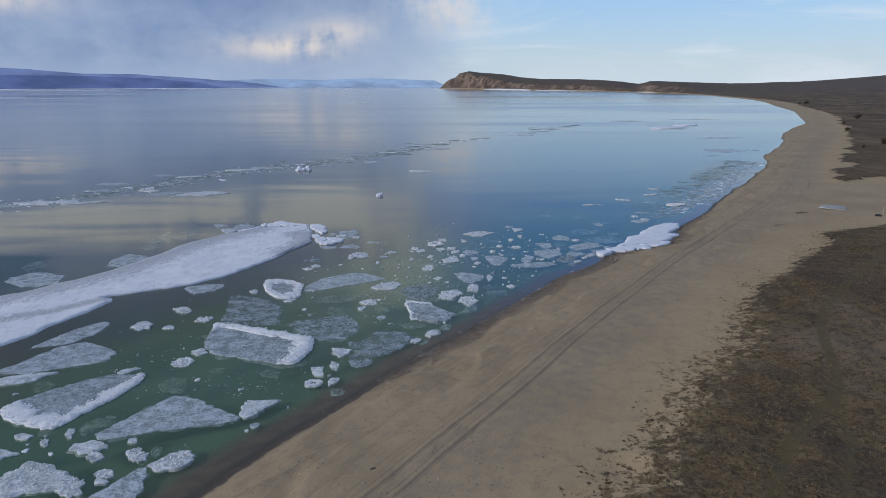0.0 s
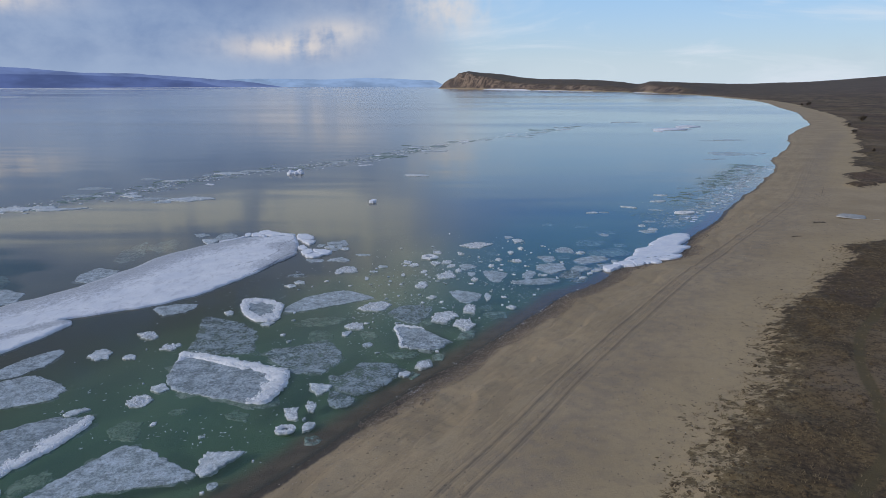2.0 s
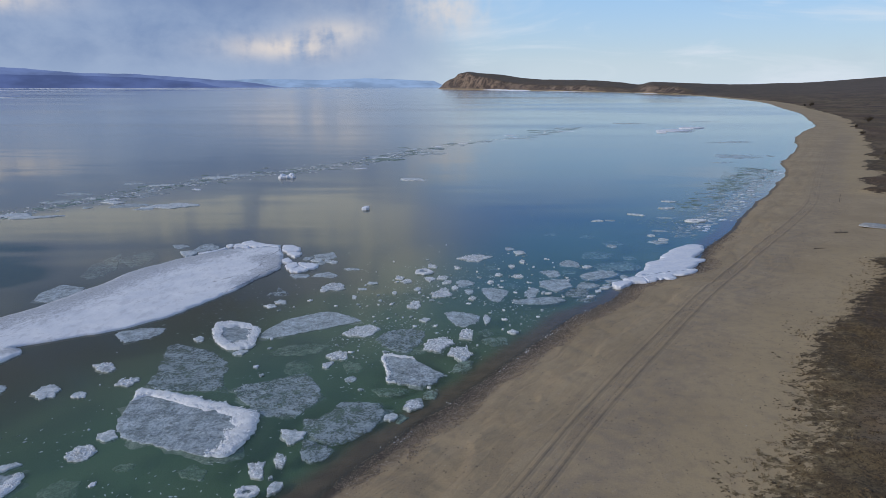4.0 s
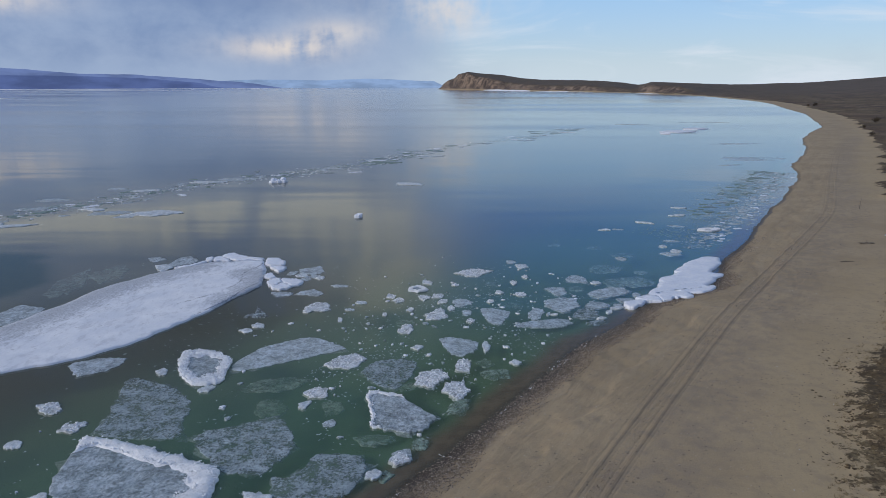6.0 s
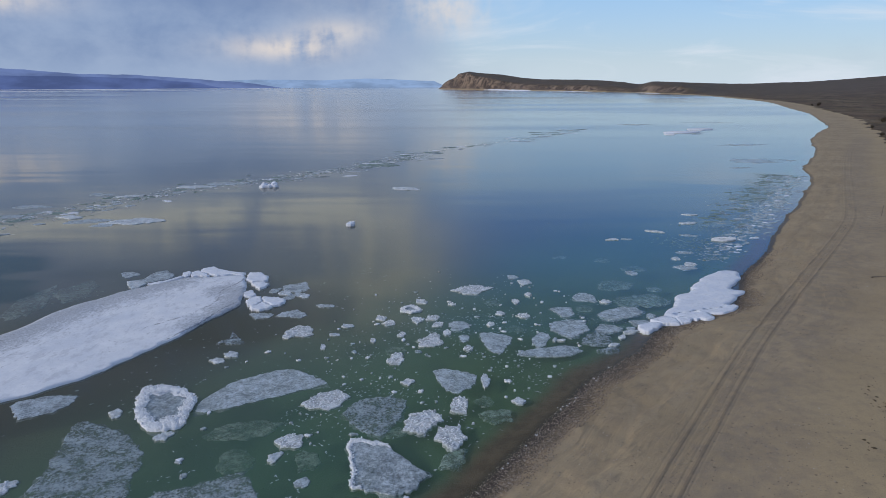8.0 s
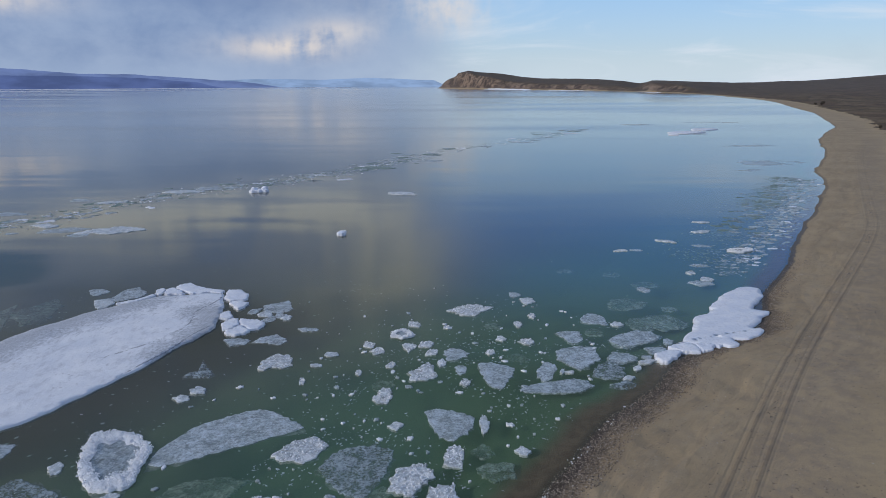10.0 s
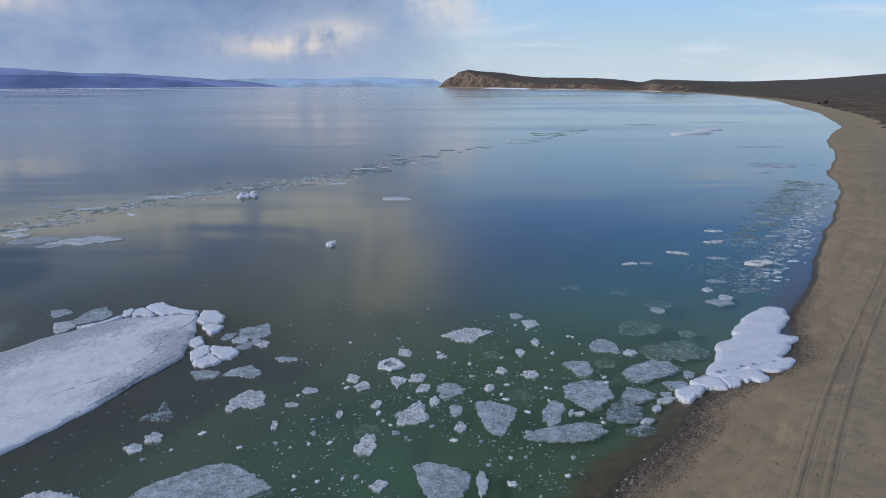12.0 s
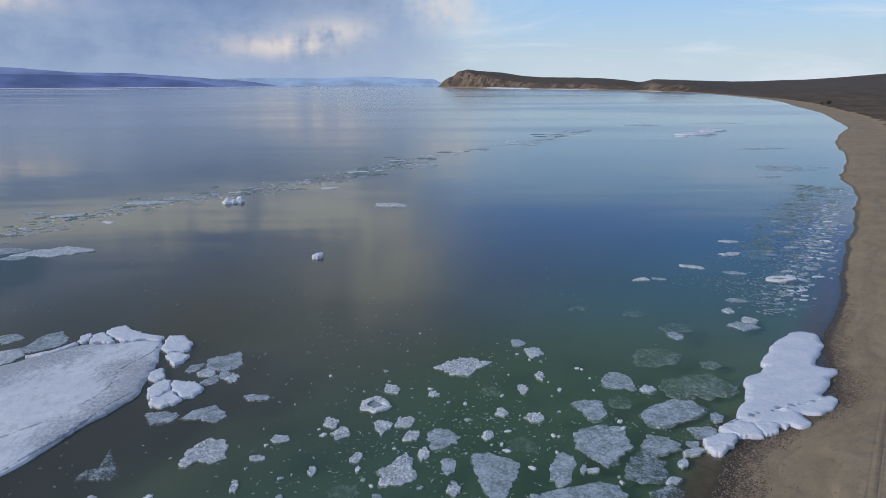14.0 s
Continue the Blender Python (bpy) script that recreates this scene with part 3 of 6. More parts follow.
FAR_SHORE = smooth_line([(374, 815), (407, 932), (434, 1077), (471, 1338), (462, 1671), (400, 1920), (270, 2179), (175, 2392), (-34, 2812),
                         (-92, 3060), (-70, 3250), (260, 3700), (1500, 4300)], 3)
SHORE = np.vstack([SHORE, FAR_SHORE[1:]])
TURF = smooth_line([(-1450, -2650), (-380, -640), (-95, -170), (-20, -30), (0, 10), (8.6, 30.5), (10.8, 32.5), (11.6, 35), (14.2, 37), (17.4, 42.3), (19.4, 46.6), (23.1, 50.5),
                    (25.8, 55), (27.4, 58.7), (29.6, 62), (31.9, 64.8), (35.2, 70.3), (37.2, 72.6), (43.3, 76.6), (48.4, 83.4), (52, 89.8), (55.2, 94), (61.3, 97.9), (69.3, 101.3),
                    (105, 113), (150, 142), (128, 158), (102, 154), (89, 148.5), (96, 163), (105.5, 178.5), (116, 195), (131.5, 220), (184, 312), (230, 400), (274, 491), (330, 640),
                    (388, 800), (422, 940), (446, 1080), (480, 1330), (470, 1680), (405, 1930), (275, 2190), (181, 2404), (-27, 2818), (-84, 3062), (-62, 3246), (268, 3694), (1500, 4290)], 2)
WHEELS = smooth_line([(-60, -70), (-24, -2), (-11, 19), (-3.2, 30.8), (0.7, 37.2), (6.2, 45.7), (11.3, 54.3), (19.1, 66.4), (28.4, 80.4), (38, 94),
                      (49, 108.6), (69, 136), (83.5, 161), (105, 199), (136, 252), (170, 305)], 5)
TRAILS = (smooth_line([(74, 98), (58, 83), (47, 71.5), (42.5, 66.2), (39.6, 63), (37, 59.6), (34.3, 55.1), (32.3, 50.6), (31, 47.2), (29.1, 43.3), (28, 41.5), (26.5, 39.9), (24.7, 38.3),
                       (21.9, 35.2), (19.7, 32), (14, 22)], 3),
          smooth_line([(28, 41.5), (27.1, 39.5), (26.6, 37.7), (25.4, 35), (23.5, 32.1), (20, 26)], 3))


def land_fields(x, y):
    """Height, distance inland, and the marks on the ground at points of the plan."""
    far = np.hypot(x - 8, y - 42)
    wob = np.clip(far / 90, 0.42, 0.7)
    d, _ = gap_to(x, y, SHORE)
    rim = np.vstack([SHORE, [(9000, 4400), (9000, -9000), (-1500, -9000)]])
    d = np.where(inside(x, y, rim), d, -d)
    cusp = np.abs(fbm(x, y, 7.0, 3, 5)) * 1.6 - 0.35
    d = d + wob * 1.1 * (fbm(x, y, 16.0, 3, 1) + 0.9 * cusp) + step(far, 110, 260) * 1.4 * fbm(x, y, 22.0, 3, 2)
    tg, _ = gap_to(x, y, TURF)
    turf_rim = np.vstack([TURF, [(9000, 4400), (9000, -9000), (-1450, -9000)]])
    turf = np.where(inside(x, y, turf_rim), tg, -tg) + 2.6 * fbm(x, y, 9.0, 4, 9) * np.clip(far / 60, 0.7, 2.4)
    rut, trail = np.full(x.shape, 50.0), np.full(x.shape, 50.0)
    near = (far < 330) & (d > 0)
    xn, yn = x[near], y[near]
    wheel, ws = gap_to(xn, yn, WHEELS)
    rut[near] = wheel * ws
    near = (far < 130) & (turf > -8)
    xn, yn = x[near], y[near]
    trail[near] = np.minimum(gap_to(xn, yn, TRAILS[0])[0], gap_to(xn, yn, TRAILS[1])[0] + 0.2) + 0.12 * fbm(xn, yn, 3.0, 3, 3)
    # bed, lip, beach
    z = np.where(d < 0, np.maximum(d * 0.13, -3.0), 0.0)
    z = z + 0.42 * step(d, 0.0, 3.2) + 0.55 * step(d, 3.0, 22.0)
    z = z + 0.07 * fbm(x, y, 3.0, 3, 7) * step(d, 0.5, 4.0) + 0.16 * fbm(x, y, 1.8, 3, 6) * step(d, 0.4, 2.0) * (1 - step(d, 5.0, 9.0)) + 0.10 * fbm(x, y, 9.0, 2, 8) * step(d, 2.0, 8.0)
    z = z + 0.16 * step(d + 2.6 * fbm(x, y, 6.0, 3, 13), 5.2, 6.0) * (1 - step(d, 30, 60))
    # turf bank and hummocks
    z = z + step(turf, -1.5, 3.0) * (0.55 + 0.35 * fbm(x, y, 2.6, 4, 11) + 0.7 * fbm(x, y, 14.0, 3, 12))
    z = z - 0.06 * step(-trail, -0.9, -0.2) * step(turf, 1.0, 4.0)
    # the long rise inland, and the cliffs of the far headlands
    bearing = np.degrees(np.arctan2(x - 3, y - 20))
    bearing = np.where(y < 20, np.maximum(np.abs(bearing), 60.0), bearing)
    bearing = bearing + (np.maximum(bearing, 33.0) - bearing) * (1 - step(far, 800.0, 1080.0))
    crest = np.interp(bearing, (-3, -1.6, -1.38, -1.0, -0.4, -0.15, 0.7, 1.7, 4.1, 5.3, 7, 8.9, 11.7, 13.6, 14.9, 15.3, 15.9, 17.2, 20.2, 22, 24.4, 27, 30, 32.3, 45, 90),
                      (12, 20, 40, 62, 76, 98, 103, 86, 58, 48, 41, 38, 34.5, 28, 19, 21, 29, 27, 22.5, 19, 22, 26, 38, 47, 56, 60))
    reach = np.interp(bearing, (-5, 14, 20, 24, 30), (330, 330, 260, 700, 1300))
    bluff = np.interp(bearing, (1, 4, 7, 13, 14.6, 15.3, 18.3, 20.5), (0.62, 0.50, 0.46, 0.52, 0.34, 0.76, 0.64, 0.0))
    gully = 0.5 + 1.6 * np.abs(fbm(x, y, 75.0, 3, 22))
    folds = 1 + 0.10 * step(bearing, 22, 26) * fbm(x, y, 240.0, 4, 15)
    z = z + (crest - 2) * folds * (bluff * step(d * gully, 1.0, 34.0) + (1 - bluff) * step(d, 12.0, reach))
    z = z + 2.6 * fbm(x, y, 110.0, 4, 16) * step(d, 30.0, 220.0) + 5.0 * fbm(x, y, 60.0, 3, 17) * step(d, 3, 25) * (1 - step(d, 60, 160)) * bluff
    return z, d, turf, rut, trail


def sheet(name, x, y, keep_above, mat):
    """A ground sheet over a polar net of points."""
    z, d, turf, rut, trail = land_fields(x, y)
    rows, cols = x.shape
    idx = np.arange(rows * cols).reshape(rows, cols)
    nxt = np.roll(idx, -1, 1)
    quads = np.stack([idx[:-1], nxt[:-1], nxt[1:], idx[1:]], -1).reshape(-1, 4)
    keep = (d.reshape(-1)[quads] > keep_above).any(1)
    quads = quads[keep]
    used = np.unique(quads)
    table = np.zeros(rows * cols, int)
    table[used] = np.arange(len(used))
    quads = table[quads]
    co = np.stack([x, y, z], -1).reshape(-1, 3)[used]
    mesh = bpy.data.meshes.new(name)
    mesh.vertices.add(len(co))
    mesh.vertices.foreach_set("co", co.astype(np.float32).ravel())
    mesh.loops.add(quads.size)
    mesh.loops.foreach_set("vertex_index", quads.astype(np.int32).ravel())
    mesh.polygons.add(len(quads))
    mesh.polygons.foreach_set("loop_start", np.arange(0, quads.size, 4, dtype=np.int32))
    mesh.polygons.foreach_set("use_smooth", np.ones(len(quads), bool))
    for key, values in (("inland", d), ("turf", turf), ("rut", rut), ("trail", trail)):
        layer = mesh.attributes.new(key, "FLOAT", "POINT")
        layer.data.foreach_set("value", values.reshape(-1)[used].astype(np.float32))
    mesh.update(calc_edges=True)
    mesh.validate()
    mesh.materials.append(mat)
    return new(name, mesh)


angles = np.radians(np.concatenate([np.arange(-6, 40, 0.16), np.arange(40, 58, 0.25), np.arange(58, 354, 0.5)]))
radii = np.concatenate([[0.01, 0.3, 0.6], np.arange(0.9, 90, 0.28), np.exp(np.linspace(np.log(90), np.log(4950), 440))])
gx = 8 + radii[:, None] * np.sin(angles)[None, ::-1]
gy = 42 + radii[:, None] * np.cos(angles)[None, ::-1]
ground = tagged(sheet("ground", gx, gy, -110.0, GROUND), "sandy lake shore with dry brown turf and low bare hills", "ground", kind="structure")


def disc(name, radius, z, mat, sides=160):
    mesh = bpy.data.meshes.new(name)
    ring = [(radius * math.cos(2 * math.pi * k / sides), radius * math.sin(2 * math.pi * k / sides), z) for k in range(sides)]
    mesh.from_pydata(ring, [], [list(range(sides))])
    mesh.materials.append(mat)
    return new(name, mesh)


lake = tagged(disc("water", 4990, 0.0, WATER), "calm green-blue lake water mirroring the clouds", "water", kind="structure")
lake.visible_shadow = False   # daylight reaches the bed and the sunken ice
tagged(disc("lake_bed", 4990, -3.4, BED), "dark green silty lake bed under the water", "lake bed", kind="structure")


# ---- ice ----
count = [0]
TAKEN = []   # centres and reaches of the floes laid so far


def is_free(x, y, gap=0.0):
    return all((x - a) ** 2 + (y - b) ** 2 > (r + gap) ** 2 for a, b, r in TAKEN)


def place_noise(x, y, z):
    return noise.noise(Vector((x, y, z)))


def jag(x, y, off):
    """Fine breaks of an edge, in metres."""
    return 0.15 * place_noise(x * 2.2, y * 2.2, off) + 0.11 * place_noise(x * 5.5, y * 5.5, off + 3) + 0.06 * place_noise(x * 12, y * 12, off + 7)


def outline(l, wd, sides, rng, corners, ragged):
    """The edge of a broken slab, as seen from above."""
    base = [(2 * math.pi * (k + rng.uniform(-0.38, 0.38)) / corners, rng.uniform(0.66, 1.05)) for k in range(corners)]
    off = rng.uniform(0, 90)
    pts = []
    for k in range(sides):
        th = 2 * math.pi * k / sides
        r = min(h / max(math.cos(th - b), 0.12) for b, h in base)
        r = min(r, 1.32) * (1 + ragged * (place_noise(3.0 * math.cos(th) + off, 3.0 * math.sin(th), off) + 0.4 * place_noise(8 * math.cos(th), 8 * math.sin(th) + off, off)))
        x, y = 0.5 * l * r * math.cos(th), 0.5 * wd * r * math.sin(th)
        f = 1 + min(1.0, 0.5 * l) * jag(x, y, off) / max(math.hypot(x, y), 0.15)
        pts.append((x * f, y * f))
    return pts


def plan_outline(plan, rng, ragged, angular=0.45):
    """The broken, ragged edge of a slab drawn by a few corners of the plan; its centre too."""
    cuts = 13
    loop = smooth_line(list(plan[-1:]) + list(plan) + list(plan[:2]), cuts)[cuts:-cuts][:-1]
    p = np.array(plan, float)
    share = (np.arange(cuts) / cuts)[None, :, None]
    straight = (p[:, None] * (1 - share) + np.roll(p, -1, 0)[:, None] * share).reshape(-1, 2)
    loop = loop * (1 - angular) + straight * angular
    cx, cy = p.mean(0)
    off = rng.uniform(0, 90)
    pts = []
    for px, py in loop:
        x, y = px - cx, py - cy
        f = 1 + ragged * 0.4 * place_noise(px * 0.9, py * 0.9, off) + 1.5 * jag(px, py, off) / max(math.hypot(x, y), 0.3)
        pts.append((x * f, y * f))
    return pts, cx, cy


def slab(edge, top, keel, relief, rng, rings=6, lumps=1.0, chamfer=0.97, foot=0.35):
    """A slab over an outline: keel, side, worn edge and an uneven top."""
    n, off = len(edge), rng.uniform(0, 500)
    reach = max(2, n // 9)
    soft_edge = [tuple(sum(edge[(k + q) % n][c] for q in range(-reach, reach + 1)) / (2 * reach + 1) for c in (0, 1)) for k in range(n)]
    levels = [(1.0, keel), (1.01, -0.02), (1.0, top * 0.8), (chamfer, top)]
    inner = [chamfer * (1 - k / rings) for k in range(1, rings)]
    verts = []
    for f, z in levels:
        for x, y in edge:
            dz = relief * 0.5 * place_noise(x * 1.7 * lumps, y * 1.7 * lumps, off) if z == top else 0.0
            # a sunken foot juts out here and there
            g = f + (max(0.0, place_noise(x * 0.8, y * 0.8, off + 4)) * foot if z == keel else 0.0)
            verts.append((x * g, y * g, max(z + dz, 0.3 * z) if z > 0 else z))
    for f in inner:
        keep = f ** 2.5
        for (x, y), (sx, sy) in zip(edge, soft_edge):
            xx, yy = f * (x * keep + sx * (1 - keep)), f * (y * keep + sy * (1 - keep))
            h = place_noise(xx * 0.9 * lumps, yy * 0.9 * lumps, off) + 0.7 * place_noise(xx * 2.3 * lumps, yy * 2.3 * lumps, off + 9)
            verts.append((xx, yy, max(top + relief * h, top * 0.35)))
    verts.append((0, 0, top + relief * 0.5 * place_noise(0, 0, off)))
    faces = []
    rows = len(levels) + len(inner)
    for r in range(rows - 1):
        for k in range(n):
            a, b = r * n + k, r * n + (k + 1) % n
            faces.append((a, b, b + n, a + n))
    last = (rows - 1) * n
    faces += [(last + k, last + (k + 1) % n, len(verts) - 1) for k in range(n)]
    return verts, faces


def mesh_of(name, verts, faces, mat, flat=False):
    mesh = bpy.data.meshes.new(name)
    mesh.from_pydata(verts, [], faces)
    mesh.polygons.foreach_set("use_smooth", [not flat] * len(faces))
    mesh.materials.append(mat)
    return mesh


GOLD = (1 + 5 ** 0.5) / 2
ICO = [Vector(v).normalized() for v in ((-1, GOLD, 0), (1, GOLD, 0), (-1, -GOLD, 0), (1, -GOLD, 0), (0, -1, GOLD), (0, 1, GOLD),
                                        (0, -1, -GOLD), (0, 1, -GOLD), (GOLD, 0, -1), (GOLD, 0, 1), (-GOLD, 0, -1), (-GOLD, 0, 1))]
ICO_FACES = ((0, 11, 5), (0, 5, 1), (0, 1, 7), (0, 7, 10), (0, 10, 11), (1, 5, 9), (5, 11, 4), (11, 10, 2), (10, 7, 6), (7, 1, 8),
             (3, 9, 4), (3, 4, 2), (3, 2, 6), (3, 6, 8), (3, 8, 9), (4, 9, 5), (2, 4, 11), (6, 2, 10), (8, 6, 7), (9, 8, 1))
OCTA = [Vector(v) for v in ((1, 0, 0), (-1, 0, 0), (0, 1, 0), (0, -1, 0), (0, 0, 1), (0, 0, -1))]
OCTA_FACES = ((0, 2, 4), (2, 1, 4), (1, 3, 4), (3, 0, 4), (2, 0, 5), (1, 2, 5), (3, 1, 5), (0, 3, 5))


def add_chunk(verts, faces, x, y, z, sx, sy, sz, rng, small=False):
    """One irregular lump, appended to a growing list."""
    n0, turn = len(verts), rng.uniform(0, 6.28)
    c, s = math.cos(turn), math.sin(turn)
    for v in OCTA if small else ICO:
        k = rng.uniform(0.75, 1.2)
        px, py = v.x * sx * k, v.y * sy * k
        verts.append((x + c * px - s * py, y + s * px + c * py, z + v.z * sz * k))
    faces += [(a + n0, b + n0, d + n0) for a, b, d in (OCTA_FACES if small else ICO_FACES)]


def part(name, mesh, parent, label="", kind=""):
    ob = new(name, mesh)
    ob.parent = parent
    return tagged(ob, label, kind=kind)


def floe(name, label, x, y, l, wd, turn, plan, top, keel, relief, mat, ragged=0.10, rings=5, lumps=1.0, corners=7, lift=0.0, angular=0.45):
    count[0] += 1
    rng = random.Random(count[0] * 7 + 3)
    if plan:
        edge, x, y = plan_outline(plan, rng, ragged, angular)
        turn = 0
    else:
        edge = outline(l, wd, int(max(36, min(110, 30 * math.sqrt(l)))), rng, corners, ragged)
    TAKEN.append((x, y, 0.42 * float(np.hypot(*np.ptp(np.array(edge), 0))) * 0.9))
    verts, faces = slab(edge, top, keel, relief, rng, rings, lumps)
    ob = new(name, mesh_of(name, verts, faces, mat))
    ob.matrix_basis = pose(x, y, lift, 0, 0, turn)
    return tagged(ob, label, "ice floe", "drifting ice floes"), edge, rng


def span(l, plan):
    return l if not plan else float(np.ptp(np.array(plan), 0).max())


def size_word(l):
    return "large " if l > 6 else "" if l > 2 else "small "


def snow(x=0, y=0, l=0, wd=0, turn=0, plan=None):
    l = span(l, plan)
    floe("snow_floe", size_word(l) + "white snow-covered ice floe drifting on the lake", x, y, l, wd, turn, plan, 0.06 + 0.012 * min(l, 5), -0.12, 0.05, FLOE_SNOW, 0.26, 8, 2.8, corners=6)


def plate(x=0, y=0, l=0, wd=0, turn=0, plan=None):
    l = span(l, plan)
    floe("ice_plate", size_word(l) + "flat grey mottled ice plate awash in the lake", x, y, l, wd, turn, plan, 0.03, -0.10, 0.01, PLATE, 0.10)


def grey(x=0, y=0, l=0, wd=0, turn=0, plan=None):
    l = span(l, plan)
    floe("waterlogged_ice_plate", size_word(l) + "grey waterlogged ice plate just below the water", x, y, l, wd, turn, plan, 0.05, -0.05, 0.012, WET, 0.13, lift=-0.036)


def dark(x=0, y=0, l=0, wd=0, turn=0, plan=None):
    floe("dark_ice_plate", "dark wet ice plate far out on the lake", x, y, l, wd, turn, plan, 0.05, -0.10, 0.02, DULL, 0.3)


def sunk(x=0, y=0, l=0, wd=0, turn=0, plan=None):
    l = span(l, plan)
    floe("sunken_ice_plate", size_word(l) + "faint ice plate sunk under the green water", x, y, l, wd, turn, plan, 0.05, -0.05, 0.02, FAINT, 0.15, lift=-0.12)


def rubble(x=0, y=0, l=0, wd=0, turn=0, plan=None):
    if plan:
        l, wd = np.ptp(np.array(plan), 0)
    ob, edge, rng = floe("crushed_ice_floe", size_word(l) + "white floe of crushed frozen-together ice lumps", x, y, l, wd, turn, plan, 0.07, -0.12, 0.08, CRUST, 0.24, 9, 2.8, corners=6)
    verts, faces = [], []
    for k in range(int(12 + 22 * l * wd)):
        px, py = rng.choice(edge)
        f = math.sqrt(rng.uniform(0.0, 0.95))
        s = 0.015 + 0.075 * rng.random() ** 2.6
        add_chunk(verts, faces, px * f, py * f, 0.08 + rng.uniform(0, 0.06), s * 1.3, s * rng.uniform(0.5, 1), s * 0.7, rng)
    part("ice_crust", mesh_of("ice_crust", verts, faces, BROKEN, True), ob, kind="stuff")


def rimmed(x, y, l, wd, turn, plan, arc, width, high, label):
    """A grey plate with a wall of crushed white ice along part of its edge."""
    ob, edge, rng = floe("rimmed_ice_plate", label, x, y, l, wd, turn, plan, 0.06, -0.12, 0.03, INNER, 0.07, corners=8)
    size = max(math.hypot(*q) for q in edge)
    off = rng.uniform(0, 50)

    def depth(th):
        """How far the rim reaches in at a bearing: nothing outside its arc."""
        a = (th - arc[0]) % 360
        whole = arc[1] - arc[0]
        if a > whole:
            return 0.0
        ease = 1.0 if whole >= 360 else min(1.0, a / 18, (whole - a) / 18)
        return ease * width * (1 + 0.6 * place_noise(math.cos(radians(th)) * 3 + off, math.sin(radians(th)) * 3, off))

    n = len(edge)
    verts, faces = [], []
    bands = ((1.03, -0.05, 0), (1.01, 0.6, 0), (0.75, 1.0, 0.3), (0.40, 1.05, 0.6), (0.15, 0.6, 0.85), (0.0, 0.02, 1.0))
    wide = [depth(math.degrees(math.atan2(py, px)) % 360) for px, py in edge]
    for _, hz, t in bands:
        for (px, py), wd_here in zip(edge, wide):
            f = 1.015 - wd_here * t
            bump = 1 + 0.8 * place_noise(px * f * 3.1, py * f * 3.1, off) + 0.6 * place_noise(px * f * 8, py * f * 8, off)
            z = 0.05 + high * hz * bump * min(1.0, wd_here / (0.35 * width)) if hz > 0 else -0.05
            verts.append((px * f, py * f, z))
    for r in range(len(bands) - 1):
        for k in range(n):
            if wide[k] > 0.02 or wide[(k + 1) % n] > 0.02:
                a, b = r * n + k, r * n + (k + 1) % n
                faces.append((a, b, b + n, a + n))
    rim = part("rim", mesh_of("rim", verts, faces, BROKEN), ob, "raised rim of crushed white ice")
    verts, faces = [], []
    for k in range(int(330 * size * (arc[1] - arc[0]) / 360 * (1 + 3 * width))):
        q = rng.randrange(n)
        if wide[q] < 0.03:
            continue
        f = 1.01 - wide[q] * rng.random() ** 1.2
        s = 0.015 + 0.075 * rng.random() ** 2.4
        add_chunk(verts, faces, edge[q][0] * f + rng.uniform(-0.1, 0.1), edge[q][1] * f + rng.uniform(-0.1, 0.1), 0.05 + high * rng.uniform(0.6, 1.0), s, s * rng.uniform(0.5, 1), s * 0.8, rng)
    part("ice_crust", mesh_of("ice_crust", verts, faces, BROKEN, True), rim, kind="stuff")


def rim_half(x=0, y=0, l=0, wd=0, turn=0, plan=None):
    rimmed(x, y, l, wd, turn, plan, (-55, 148), 0.34, 0.22, "large grey ice plate with a thick white broken rim")


def rim_side(x=0, y=0, l=0, wd=0, turn=0, plan=None):
    rimmed(x, y, l, wd, turn, plan, (185, 418), 0.45, 0.12, "large grey ice plate edged by a broad white snow band")


def rim_all(x=0, y=0, l=0, wd=0, turn=0, plan=None):
    rimmed(x, y, l, wd, turn, plan, (0, 360), 0.40, 0.16, "round pancake of grey ice with a white crushed rim all round")


def rim_edge(x=0, y=0, l=0, wd=0, turn=0, plan=None):
    rimmed(x, y, l, wd, turn, plan, (80, 250), 0.13, 0.10, "grey ice plate with a thin broken white edge")


def lump(x, y, l, wd, turn):
    """A tilted block of ice standing out of the water."""
    ob, edge, rng = floe("ice_block", "white hummock of ice standing out of the open water", x, y, l, wd, turn, None, 0.45, -0.15, 0.25, SNOW, 0.2, 6, 1.4)
    verts, faces = [], []
    for k in range(9):
        s = l * rng.uniform(0.08, 0.18)
        add_chunk(verts, faces, rng.uniform(-0.3, 0.3) * l, rng.uniform(-0.25, 0.25) * wd, 0.4 + s * 0.3, s, s, s * 0.9, rng)
    part("ice_crust", mesh_of("ice_crust", verts, faces, SNOW, True), ob, kind="stuff")


